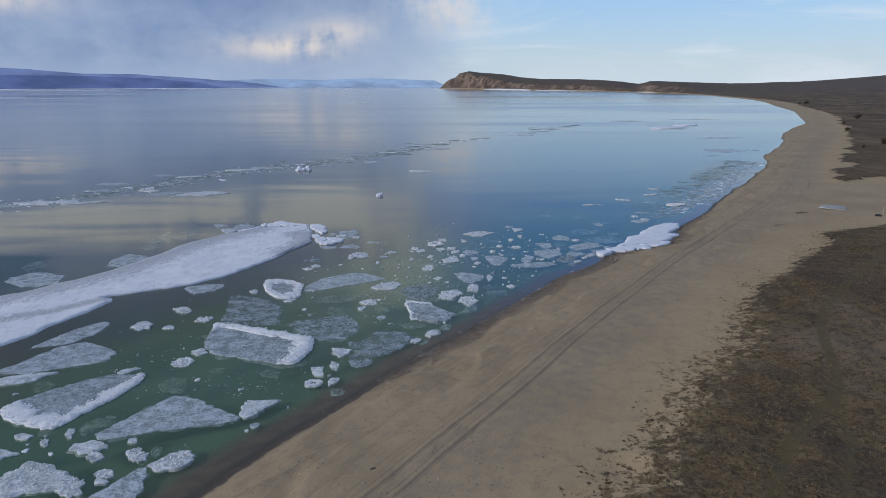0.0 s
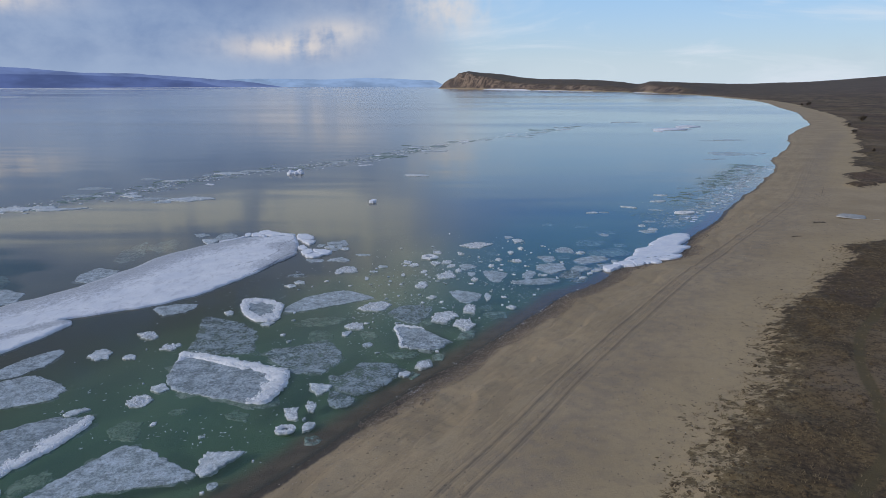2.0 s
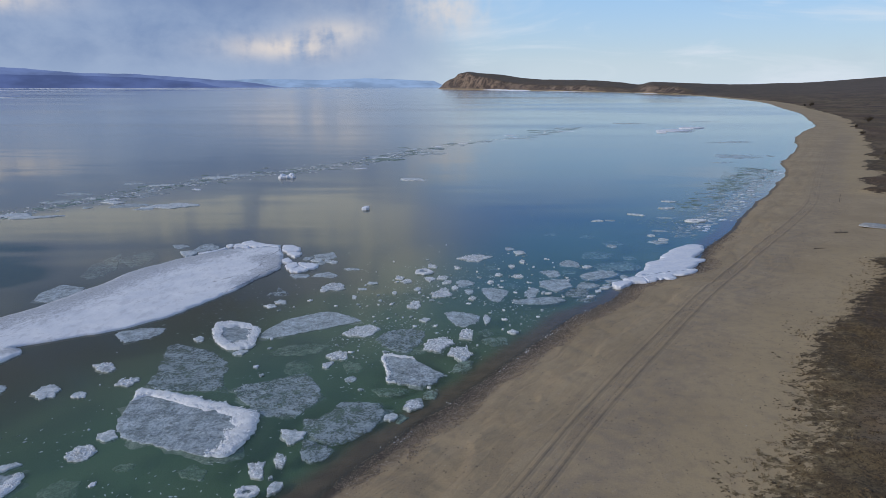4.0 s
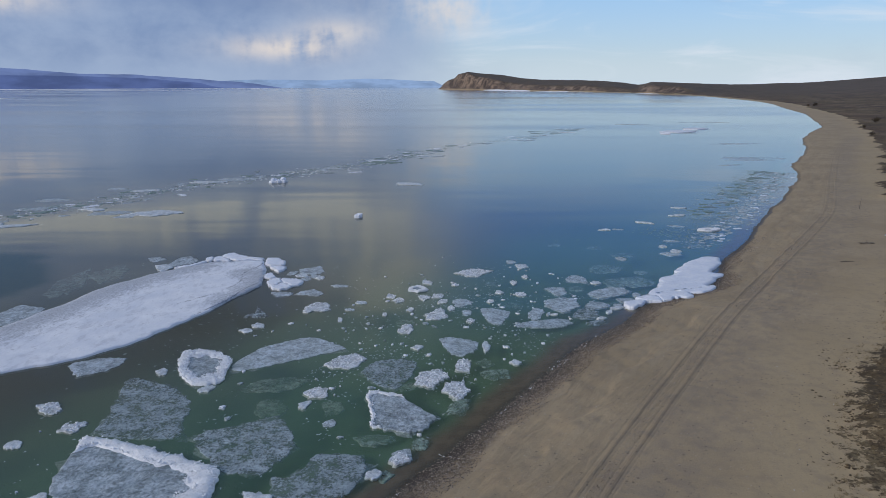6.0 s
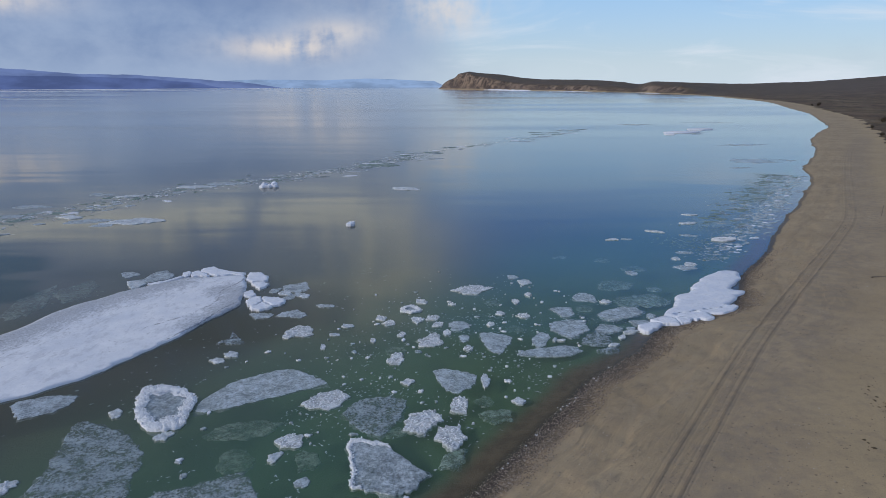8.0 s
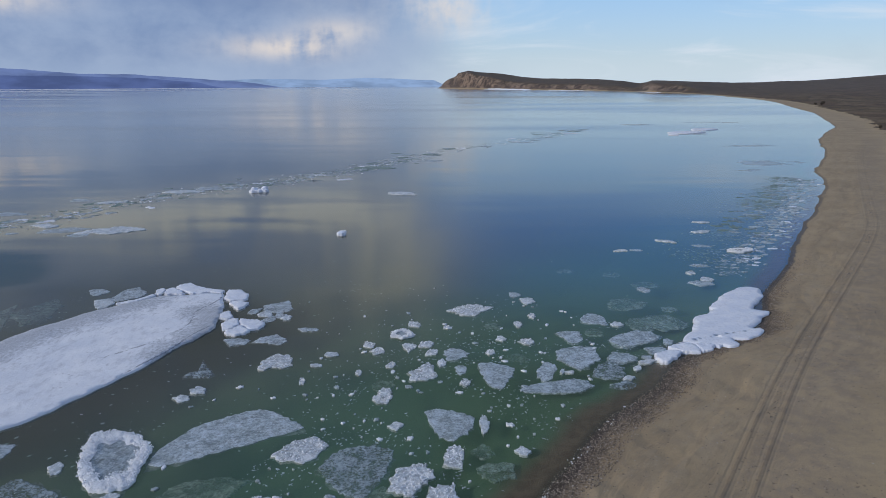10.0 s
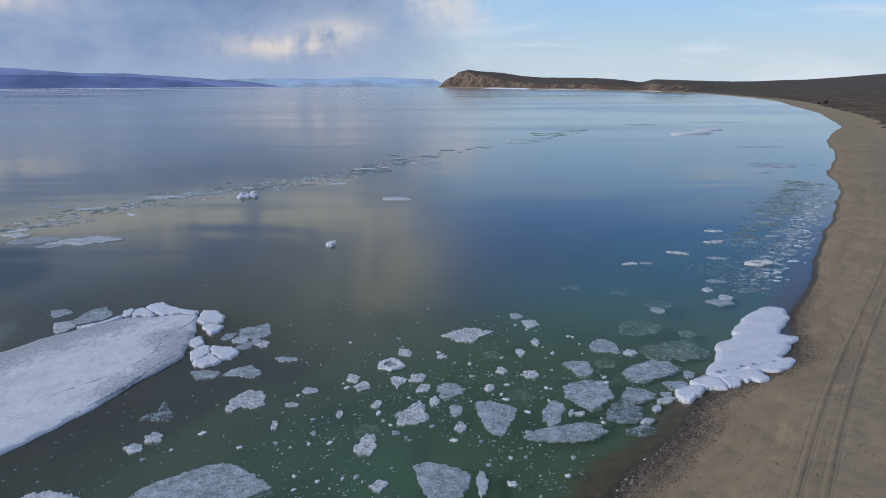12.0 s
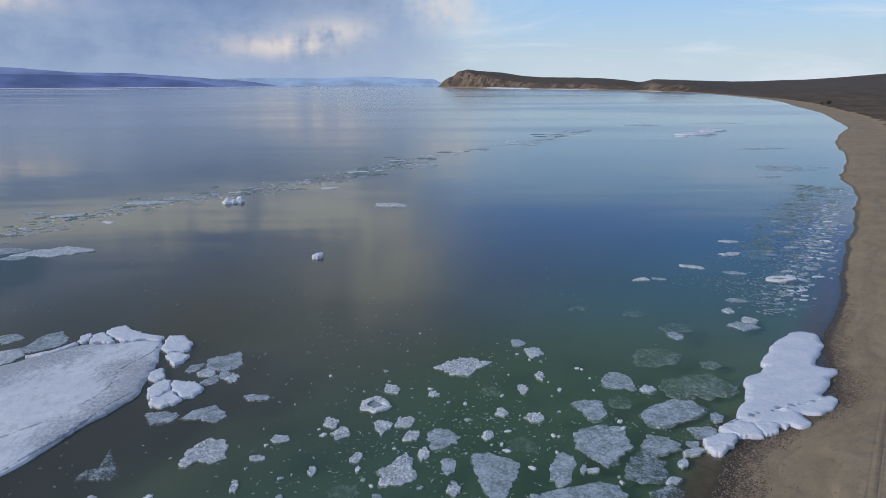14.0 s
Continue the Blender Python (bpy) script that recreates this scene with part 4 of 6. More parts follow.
def big_sheet(name, label, plan, top, keel, relief, mat, cuts=16, ragged=1.0, category="ice sheet", on_land=False, soils=(), cracks=()):
    """A long sheet of snow-covered ice over a rounded outline of the plan."""
    loop = smooth_line(list(plan[-1:]) + list(plan) + list(plan[:2]), cuts)[cuts:-cuts - 1]
    mid = loop.mean(0)
    nxt, prv = np.roll(loop, -1, 0), np.roll(loop, 1, 0)
    nor = np.stack([(nxt - prv)[:, 1], -(nxt - prv)[:, 0]], 1)
    nor /= np.linalg.norm(nor, axis=1)[:, None]
    loop = loop + nor * (fbm(loop[:, 0], loop[:, 1], 2.4, 4, 30) * ragged)[:, None]
    bm = bmesh.new()
    face = bm.faces.new([bm.verts.new((px - mid[0], py - mid[1], 0)) for px, py in loop])
    bmesh.ops.triangulate(bm, faces=[face])
    for _ in range(7):
        long_edges = [ed for ed in bm.edges if ed.calc_length() > 0.8]
        if not long_edges:
            break
        bmesh.ops.subdivide_edges(bm, edges=long_edges, cuts=1)
        bmesh.ops.triangulate(bm, faces=bm.faces[:])
        bmesh.ops.beautify_fill(bm, faces=bm.faces[:], edges=[ed for ed in bm.edges if not ed.is_boundary])
    xs = np.array([v.co.x + mid[0] for v in bm.verts])
    ys = np.array([v.co.y + mid[1] for v in bm.verts])
    gap, _ = gap_to(xs, ys, np.vstack([loop, loop[:1]]))
    hump_z = fbm(xs, ys, 5.0, 4, 40) * relief * 2 + fbm(xs, ys, 0.9, 2, 41) * relief * 0.5
    under = np.maximum(land_fields(xs, ys)[0], 0.0) if on_land else np.zeros(len(xs))
    for v, gp, h, u in zip(bm.verts, gap, hump_z, under):
        v.co.z = u + top * (0.72 + 0.28 * math.sqrt(min(gp / 0.7, 1.0))) + h * min(gp / 1.2, 1.0)
    made = bmesh.ops.extrude_edge_only(bm, edges=[ed for ed in bm.edges if ed.is_boundary])
    for v in made["geom"]:
        if isinstance(v, bmesh.types.BMVert):
            v.co.z = keel
    bmesh.ops.recalc_face_normals(bm, faces=bm.faces[:])
    mesh = bpy.data.meshes.new(name)
    bm.to_mesh(mesh)
    bm.free()
    co = np.empty(len(mesh.vertices) * 3, np.float32)
    mesh.vertices.foreach_get("co", co)
    px, py = co[0::3] + mid[0], co[1::3] + mid[1]
    soil = np.zeros(len(px))
    for line, reach in soils:
        soil = np.maximum(soil, np.exp(-gap_to(px, py, smooth_line(line, 4))[0] / reach))
    crack = np.full(len(px), 9.0)
    for line in cracks:
        gap_c, side_c = gap_to(px, py, smooth_line(line, 6))
        crack = np.where(gap_c < np.abs(crack), gap_c * side_c, crack)
    for key, values in (("soil", soil), ("crack", crack)):
        mesh.attributes.new(key, "FLOAT", "POINT").data.foreach_set("value", values.astype(np.float32))
    mesh.polygons.foreach_set("use_smooth", [True] * len(mesh.polygons))
    mesh.materials.append(mat)
    ob = new(name, mesh)
    ob.matrix_basis = pose(mid[0], mid[1], 0)
    return tagged(ob, label, category)


big_sheet("snow_covered_ice_sheet", "long white snow-covered sheet of lake ice, edges broken", [
    (-70, 40), (-52, 44), (-41, 53.4), (-38.9, 59), (-37.2, 66), (-38.5, 67.5), (-33, 70.6), (-28.3, 75.2), (-25.6, 81), (-23.8, 85.4), (-23.1, 87.6), (-22.5, 89.4), (-21.9, 91),
    (-21.6, 92.6), (-21.5, 94.4), (-21.8, 96.2), (-22.1, 98.2), (-22.5, 99.8), (-23.0, 101.4), (-23.6, 103.0), (-24.0, 104.6), (-26, 104.8), (-28, 104.1), (-30.3, 103.9),
    (-31.5, 103.5), (-33.0, 101.6), (-35, 99.4), (-39.3, 92.3), (-42.2, 81.3), (-46.5, 72.5), (-52, 66), (-72, 56)], 0.26, -0.15, 0.05, SHEET, 12, 0.6,
    soils=(([(-32, 102), (-35, 98), (-38, 92), (-41, 81), (-45, 73), (-50, 66.5)], 4.6), ([(-22.8, 87.5), (-22.0, 90), (-21.8, 94), (-22.3, 97.5), (-24.5, 99)], 3.2),
           ([(-38, 66.5), (-42, 62), (-47, 58), (-52, 53)], 1.3)),
    cracks=([(-23.7, 103.1), (-23.7, 102), (-24.0, 100.6), (-24.7, 98.4), (-24.2, 96.1), (-24.0, 93.9), (-25.1, 90.6), (-26.6, 88.4), (-28, 86.8)],
            [(-24.6, 83.6), (-23.9, 85.9), (-23.3, 87.6), (-22.9, 89.6), (-22.5, 91.7), (-21.6, 94.2)]))
big_sheet("shore_snow_bank", "bright white remnant of snowy shore ice lying on the sand", [
    (23.0, 90.0), (24.4, 90.6), (24.1, 91.4), (26.4, 94.1), (27.6, 97.2), (30.4, 99.6), (30.4, 100.8), (32.4, 103.8), (34.2, 105.9),
    (36.4, 107.9), (38.3, 107.3), (38.3, 105.7), (36.7, 102.7), (35.3, 101.1), (35.0, 100.0), (36.0, 99.6), (35.9, 98.6), (34.7, 98.0), (34.2, 96.8), (32.5, 94.7), (33.2, 94.7),
    (33.0, 93.4), (31.7, 91.9), (30.6, 91.4), (29.2, 92.0), (28.9, 91.2), (28.9, 90.1), (28.1, 89.4), (27.75, 90.5), (27.2, 89.5), (26.9, 90.2), (25.2, 90.3)], 0.30, -0.15, 0.05, SNOW, 7, 0.75, "snow bank", True)


snow_bank = bpy.data.objects["shore_snow_bank"]
for lobe_plan in ([(20.8, 87.7), (21.9, 88.6), (23.0, 88.8), (23.3, 88.3), (21.9, 86.7), (21.2, 86.2), (20.7, 86.9)],
                  [(22.6, 89.6), (24.4, 90.4), (25.2, 90.2), (25.15, 88.5), (24.0, 88.6), (23.4, 88.7)],
                  [(25.4, 90.3), (26.7, 90.3), (26.85, 89.8), (26.3, 89.0), (25.4, 88.6), (25.3, 89.4)]):
    lobe_rng = random.Random(int(lobe_plan[0][0] * 10))
    lobe_edge, lobe_x, lobe_y = plan_outline(lobe_plan, lobe_rng, 0.06, 0.2)
    lobe = part("snow_lobe", mesh_of("snow_lobe", *slab(lobe_edge, 0.34, -0.2, 0.05, lobe_rng, 6, 1.5, 0.94, 0.0), SNOW), snow_bank)
    lobe.matrix_basis = pose(lobe_x - snow_bank.location.x, lobe_y - snow_bank.location.y, max(float(land_fields(np.array([lobe_x]), np.array([lobe_y]))[0][0]), 0.0) * 0.6)


def skim(x, y, l, wd, turn):
    floe("skim_ice_sheet", "thin translucent skim of new grey ice on the bay", x, y, l, wd, turn, None, 0.012, -0.02, 0.0, SKIM, 0.25, 4)


def bay_floe(plan):
    floe("snow_floe", "flat white snow-covered ice floe far out in the bay", 0, 0, 0, 0, 0, plan, 0.35, -0.12, 0.08, SNOW, 0.1, 6, 1.0)


def block(plan):
    floe("ice_block", "white snowy block broken off the ice sheet's tip", 0, 0, 0, 0, 0, plan, 0.26, -0.12, 0.05, SNOW, 0.06, 6, 1.8, angular=0.9)


rim_half(plan=[(-19.7, 51.9), (-16.9, 51.0), (-12.9, 50.1), (-12.0, 52.4), (-12.4, 55.7), (-17.4, 57.8), (-22.7, 59.3), (-21.8, 53.5)])
plate(plan=[(-22.3, 37.9), (-18.7, 39.2), (-15.0, 40.2), (-14.3, 41.0), (-15.6, 41.8), (-18.5, 43.7), (-20.4, 44.2), (-21.9, 41.7), (-22.6, 40.3), (-23.4, 38.5)])
rim_side(plan=[(-29.8, 39.7), (-26.9, 39.2), (-26.1, 41.0), (-25.0, 43.6), (-24.4, 46.0), (-24.6, 47.7), (-27.6, 47.6), (-30.7, 44.9), (-32.0, 42.9), (-32.1, 41.1)])
plate(plan=[(-34.4, 47.9), (-31.8, 49.1), (-29.5, 50.3), (-29.2, 52.1), (-30.7, 53.3), (-33.4, 54.5), (-35.3, 53.2), (-36.4, 50.1), (-37.3, 47.9)])
rim_all(plan=[(-20.5, 69.3), (-18.7, 67.5), (-16.7, 67.7), (-16.7, 69.4), (-17.3, 72.1), (-18.8, 73.7), (-21.0, 74.3), (-22.0, 73.7), (-21.8, 72.0)])
grey(plan=[(-21.1, 59.4), (-17.3, 59.3), (-16.4, 59.9), (-17.0, 61.6), (-17.6, 64.4), (-20.0, 66.9), (-23.7, 68.6), (-24.5, 68.1), (-23.8, 65.5), (-22.9, 61.9), (-22.7, 60.1)])
grey(plan=[(-13.4, 56.8), (-11.8, 55.6), (-9.7, 55.5), (-8.6, 57.5), (-8.3, 59.0), (-9.1, 60.7), (-10.6, 62.7), (-12.8, 61.3), (-14.8, 60.6), (-15.4, 59.5)])
plate(plan=[(-14.6, 70.7), (-12.2, 72.2), (-9.2, 74.0), (-7.6, 75.2), (-9.1, 76.4), (-11.0, 77.7), (-12.5, 77.4), (-15.5, 75.0), (-16.7, 71.7), (-16.3, 70.2)])
rim_edge(plan=[(-3.7, 63.1), (-3.5, 61.3), (-2.2, 60.9), (-0.3, 60.5), (0.4, 61.3), (0.9, 62.8), (-0.1, 63.9), (-1.9, 66.0), (-3.9, 66.6), (-4.4, 65.7)])
snow(plan=[(-13.7, 41.0), (-13.0, 42.1), (-12.2, 43.6), (-14.5, 43.4), (-14.7, 42.7), (-14.3, 41.1)])
plate(plan=[(12.1, 87.3), (12.7, 86.3), (13.7, 85.0), (15.2, 86.7), (15.9, 87.4), (15.8, 89.9), (13.8, 90.0), (12.4, 89.1)])
plate(plan=[(5.2, 84.2), (5.8, 82.2), (6.8, 81.4), (7.8, 83.7), (8.1, 85.4), (6.4, 86.3), (5.1, 86.1)])
grey(plan=[(-3.9, 67.9), (-2.3, 67.2), (-1.2, 69.8), (-0.9, 72.4), (-2.6, 72.9), (-4.5, 72.3), (-5.5, 70.2)])
plate(plan=[(1.7, 74.7), (2.9, 73.7), (4.3, 75.2), (4.4, 77.0), (2.2, 78.0), (0.9, 77.7)])
plate(plan=[(18.3, 90.2), (20.7, 90.8), (22.4, 92.1), (22.2, 93.9), (20.7, 94.0), (18.6, 92.9), (17.6, 91.6)])
grey(plan=[(14.7, 83.8), (15.6, 83.4), (17.1, 83.9), (17.5, 85.7), (16.8, 87.2), (15.7, 86.3), (14.7, 84.7)])
plate(plan=[(8.7, 80.9), (10.3, 80.7), (13.0, 81.0), (14.2, 82.1), (13.8, 83.0), (12.8, 83.3), (10.3, 82.6), (8.5, 81.6)])
plate(plan=[(-18.1, 30.6), (-17.3, 31.4), (-17.6, 33.3), (-18.1, 34.8), (-18.7, 34.4), (-19.5, 32.7), (-20.1, 31.3)])
plate(plan=[(-35.2, 53.9), (-33.7, 56.0), (-33.6, 59.0), (-34.5, 59.9), (-36.1, 58.1), (-37.1, 55.2), (-37.6, 53.3)])
plate(plan=[(13.4, 91.9), (14.0, 90.9), (15.1, 91.5), (15.2, 93.7), (14.0, 94.0), (12.9, 93.5)])
plate(plan=[(2.4, 86.9), (3.4, 87.1), (4.2, 88.2), (3.7, 89.2), (2.5, 89.5), (2.0, 88.9)])
block([(-30.4, 106.5), (-30.5, 107.8), (-29.5, 108.6), (-28.4, 107.5), (-26.1, 106.2), (-24.2, 105.7), (-24.3, 104.7), (-25.9, 105.2), (-26.8, 104.8), (-27.9, 104.5), (-29.2, 105.7)])
block([(-30.7, 104.3), (-31.3, 106.1), (-30.7, 106.7), (-29.3, 105.4), (-28.5, 104.5), (-28.9, 104.1), (-29.8, 104.4)])
block([(-31.9, 104.2), (-32.2, 105.6), (-31.9, 106.5), (-31.4, 105.9), (-31.1, 104.3)])
block([(-23.3, 103.0), (-23.6, 104.5), (-23.8, 105.9), (-22.3, 105.9), (-20.9, 104.2), (-20.6, 102.5), (-21.6, 102.3), (-22.3, 102.1)])
block([(-21.9, 101.0), (-22.0, 101.8), (-21.3, 101.9), (-20.1, 101.5), (-20.1, 100.3), (-20.6, 99.5)])
block([(-21.5, 96.6), (-21.8, 97.6), (-21.6, 98.3), (-21.3, 98.7), (-20.2, 96.8), (-20.5, 96.3)])
block([(-20.6, 94.7), (-20.6, 95.5), (-20.1, 96.4), (-19.6, 96.5), (-18.9, 94.9), (-19.3, 93.6), (-20.0, 93.4)])
block([(-19.4, 96.5), (-18.1, 96.1), (-17.4, 96.2), (-16.2, 95.0), (-16.7, 93.8), (-17.3, 93.5), (-18.8, 94.8)])
block([(-19.1, 93.4), (-18.7, 94.6), (-17.4, 93.4), (-17.5, 92.5), (-18.2, 92.1), (-19.2, 92.2), (-19.8, 93.2)])
block([(-34.8, 100.9), (-33.7, 101.5), (-32.5, 102.7), (-32.1, 104.1), (-31.6, 103.8), (-32.2, 102.4), (-33.3, 101.1)])
snow(plan=[(-36.1, 99.6), (-37.9, 102.3), (-36.3, 102.6), (-35.2, 101.3), (-35.5, 99.8)])
plate(plan=[(-37.9, 102.5), (-36.5, 103.0), (-36.4, 106.1), (-35.3, 107.3), (-33.2, 105.0), (-33.6, 103.4), (-35.2, 102.2)])
plate(plan=[(-40.6, 106.0), (-39.3, 106.6), (-37.9, 105.6), (-38.4, 104.5), (-39.1, 104.0)])
plate(plan=[(-19.2, 91.3), (-18.1, 91.5), (-16.8, 91.4), (-16.7, 90.1), (-17.6, 89.9), (-18.1, 89.7)])
plate(plan=[(-16.3, 90.6), (-15.7, 91.8), (-14.4, 92.5), (-13.1, 91.2), (-13.3, 90.0), (-14.2, 90.2), (-14.9, 90.5)])
plate(plan=[(-17.6, 99.2), (-18.2, 101.0), (-17.1, 101.7), (-15.8, 102.6), (-14.8, 100.1), (-15.0, 99.1), (-15.8, 98.6), (-16.9, 98.8)])
snow(plan=[(-18.0, 98.4), (-17.5, 98.9), (-16.4, 98.4), (-16.7, 97.3), (-17.5, 97.5)])
plate(plan=[(-17.2, 96.2), (-16.8, 97.0), (-16.2, 97.9), (-15.7, 96.6), (-16.3, 95.8)])
plate(plan=[(-19.4, 99.1), (-18.9, 99.8), (-18.1, 100.1), (-18.2, 98.9), (-18.7, 98.1)])
plate(plan=[(-16.2, 98.3), (-15.7, 98.5), (-14.8, 98.2), (-15.0, 97.3), (-15.7, 97.1)])
snow(plan=[(-15.2, 97.1), (-14.9, 97.9), (-14.2, 97.6), (-14.3, 96.6), (-14.8, 96.6)])
plate(plan=[(-12.8, 94.1), (-12.0, 94.4), (-10.9, 94.3), (-10.6, 93.6), (-11.9, 93.4)])
grey(plan=[(-19.5, 83.0), (-19.6, 83.9), (-18.9, 84.3), (-19.3, 86.5), (-18.4, 85.1), (-17.3, 83.6), (-17.7, 83.1), (-18.6, 83.1)])
grey(plan=[(-8.8, 55.2), (-8.0, 55.0), (-7.1, 56.2), (-6.6, 57.7), (-4.6, 57.8), (-3.3, 57.3), (-3.2, 55.4), (-3.8, 53.7), (-5.3, 52.1), (-6.1, 51.8), (-8.0, 52.8)])
grey(plan=[(-8.2, 52.3), (-6.2, 51.5), (-6.0, 50.2), (-6.9, 49.7), (-7.8, 50.2)])
snow(plan=[(-10.1, 53.6), (-8.3, 53.3), (-8.7, 52.1), (-9.1, 51.6)])
sunk(plan=[(44.6, 138.7), (46.7, 141.0), (49.6, 140.1), (49.4, 137.2), (46.3, 135.4), (44.3, 137.2)])
snow(45.5, 145.2, 3.0, 1.4, -10)
snow(42.8, 137.8, 3.4, 1.6, 10)
snow(34.9, 131.3, 3.6, 1.4, -20)
plate(39.6, 128.5, 3.0, 1.6, -15)
dark(-21.2, 220.1, 12.70, 6.90, -8)
grey(16.6, 82.3, 2.3, 1.4, 24)
lump(-42.1, 178.0, 4.6, 3.2, 20)
lump(-15.6, 135.2, 1.7, 1.3, 10)
plate(-12.9, 39.9, 0.9, 0.8, 110)
plate(-42.1, 55.0, 2.4, 1.5, 8)
plate(3.6, 85.0, 2.2, 1.2, 88)
plate(10.8, 84.6, 4.2, 1.5, 72)
plate(17.3, 97.4, 4.1, 2.7, 91)
plate(17.9, 87.8, 3.1, 2.4, 32)
plate(20.1, 87.8, 1.0, 0.9, 92)
plate(21.5, 89.4, 2.4, 1.8, 30)
plate(23.1, 91.3, 1.6, 1.0, 67)
plate(9.7, 105.2, 2.0, 1.5, 110)
plate(25.2, 107.1, 1.9, 1.8, 98)
plate(32.7, 109.8, 2.7, 2.2, 4)
plate(29.2, 125.8, 1.90, 1.04, -16)
plate(35.4, 117.7, 2.50, 1.38, -13)
plate(-82.5, 151.8, 7.70, 4.24, 3)
plate(-80.6, 142.0, 6.50, 3.58, 16)
snow(-79.4, 127.9, 6.80, 3.74, -15)
plate(-63.1, 137.9, 7.40, 4.07, 19)
plate(-76.7, 166.6, 5.60, 3.08, 4)
snow(-75.4, 126.1, 9.20, 2.50, 13)
snow(-84.0, 126.6, 9.80, 4.10, -8)
plate(-87.1, 123.1, 8.70, 2.80, 11)
plate(-58.8, 134.7, 4.80, 2.64, 9)
plate(-55.5, 182.6, 8.20, 3.80, -8)
plate(-6.6, 236.7, 12.50, 4.10, 14)
plate(-43.6, 83.5, 6.8, 5.3, 121)
plate(-51.4, 74.1, 8.0, 6.1, 151)
plate(29.1, 301.5, 13.55, 3.61, -17)
plate(106.1, 342.3, 10.04, 2.68, 2)
plate(-28.6, 70.8, 5.0, 4.3, 32)
plate(-0.9, 57.8, 1.6, 1.4, 84)
plate(-6.5, 61.6, 1.3, 1.1, 4)
rim_all(-2.3, 92.7, 2.4, 2.1, 144)
rim_all(43.9, 125.6, 3.90, 2.15, 7)
rim_all(-10.2, 46.3, 1.5, 1.2, 8)
rubble(plan=[(-13.9, 84.9), (-14.0, 85.9), (-13.7, 86.9), (-13.2, 87.7), (-12.0, 87.7), (-11.4, 86.6), (-11.2, 85.4), (-12.0, 84.9), (-12.8, 85.1), (-13.3, 84.6)])
rubble(-24.6, 33.2, 4.4, 3.3, 158)
rubble(-21.9, 32.6, 2.5, 1.6, 130)
rubble(-16.6, 35.4, 3.1, 1.9, 30)
rubble(-19.5, 36.1, 2.1, 1.4, 135)
rubble(-22.4, 50.3, 2.1, 1.8, 165)
rubble(-22.0, 35.8, 1.6, 0.9, 149)
rubble(-27.8, 63.4, 2.7, 1.5, 144)
rubble(-24.6, 60.7, 1.9, 1.7, 9)
rubble(-7.3, 72.3, 3.7, 2.7, 45)
rubble(-8.5, 66.3, 2.2, 1.9, 147)
rubble(0.5, 69.4, 3.7, 2.7, 69)
rubble(2.5, 67.0, 3.2, 2.1, 85)
rubble(3.1, 71.7, 3.0, 1.7, 97)
rubble(-1.1, 57.3, 1.6, 1.2, 45)
rubble(-9.5, 82.4, 1.4, 0.5, 101)
rubble(-5.1, 84.1, 1.1, 0.6, 101)
rubble(-5.1, 90.1, 1.6, 1.1, 112)
rubble(-4.0, 88.7, 1.5, 1.3, 80)
rubble(-1.1, 89.7, 1.6, 1.4, 109)
rubble(0.4, 90.3, 1.8, 1.4, 64)
rubble(0.9, 88.5, 1.3, 1.2, 26)
rubble(-1.2, 95.5, 1.8, 1.2, 106)
rubble(2.2, 94.7, 1.2, 0.9, 101)
rubble(1.9, 86.3, 1.5, 0.9, 96)
rubble(0.3, 84.1, 3.9, 2.4, 75)
rubble(-2.5, 85.7, 1.1, 0.8, 61)
rubble(3.9, 82.3, 1.3, 0.9, 90)
rubble(9.8, 91.1, 1.6, 1.5, 83)
rubble(6.2, 88.6, 1.4, 0.9, 66)
rubble(4.5, 99.8, 4.5, 3.4, 29)
rubble(11.0, 98.2, 1.6, 1.0, 80)
rubble(9.3, 95.6, 1.5, 0.9, 92)
rubble(-10.3, 48.7, 2.0, 1.1, 107)
rubble(-9.1, 49.7, 1.9, 0.8, 98)
rubble(-26.3, 37.3, 1.2, 0.6, 127)
rubble(-20.4, 33.9, 1.6, 1.1, 146)
rubble(-2.5, 79.9, 2.7, 2.0, 87)
snow(-34.7, 46.5, 5.1, 1.7, 19)
snow(-23.0, 36.9, 2.7, 1.4, 5)
snow(-26.2, 48.6, 1.9, 1.0, 40)
snow(-21.9, 52.5, 1.7, 1.2, 147)
snow(-30.1, 59.0, 2.5, 1.8, 109)
snow(-27.2, 58.4, 1.2, 1.2, 175)
snow(-29.0, 36.0, 3.6, 1.4, 172)
snow(-28.4, 38.1, 1.3, 0.9, 165)
snow(-25.3, 38.5, 1.4, 0.5, 118)
snow(-17.3, 66.8, 1.3, 1.1, 41)
snow(-22.3, 69.8, 1.5, 1.1, 104)
snow(-9.0, 64.3, 1.6, 0.9, 83)
snow(-1.1, 75.5, 1.4, 1.1, 39)
snow(5.2, 75.8, 2.6, 0.7, 88)
snow(7.7, 72.4, 1.3, 1.0, 84)
snow(-2.6, 55.5, 1.2, 0.9, 53)
snow(-17.5, 80.7, 1.7, 1.4, 150)
snow(-18.2, 79.3, 1.4, 1.2, 148)
snow(-8.1, 87.9, 1.4, 1.2, 13)
snow(-9.0, 85.5, 1.0, 0.7, 8)
snow(7.4, 91.8, 1.6, 1.0, 102)
snow(18.7, 85.5, 1.4, 0.6, 57)
snow(19.8, 86.8, 1.9, 0.8, 19)
snow(17.4, 83.6, 1.1, 0.7, 35)
snow(19.3, 95.9, 1.3, 1.2, 82)
snow(11.1, 102.8, 2.3, 1.9, 86)
snow(34.1, 111.4, 2.0, 1.6, 17)
snow(27.0, 125.5, 2.20, 1.21, 9)
snow(33.1, 114.3, 1.6, 1.1, 54)
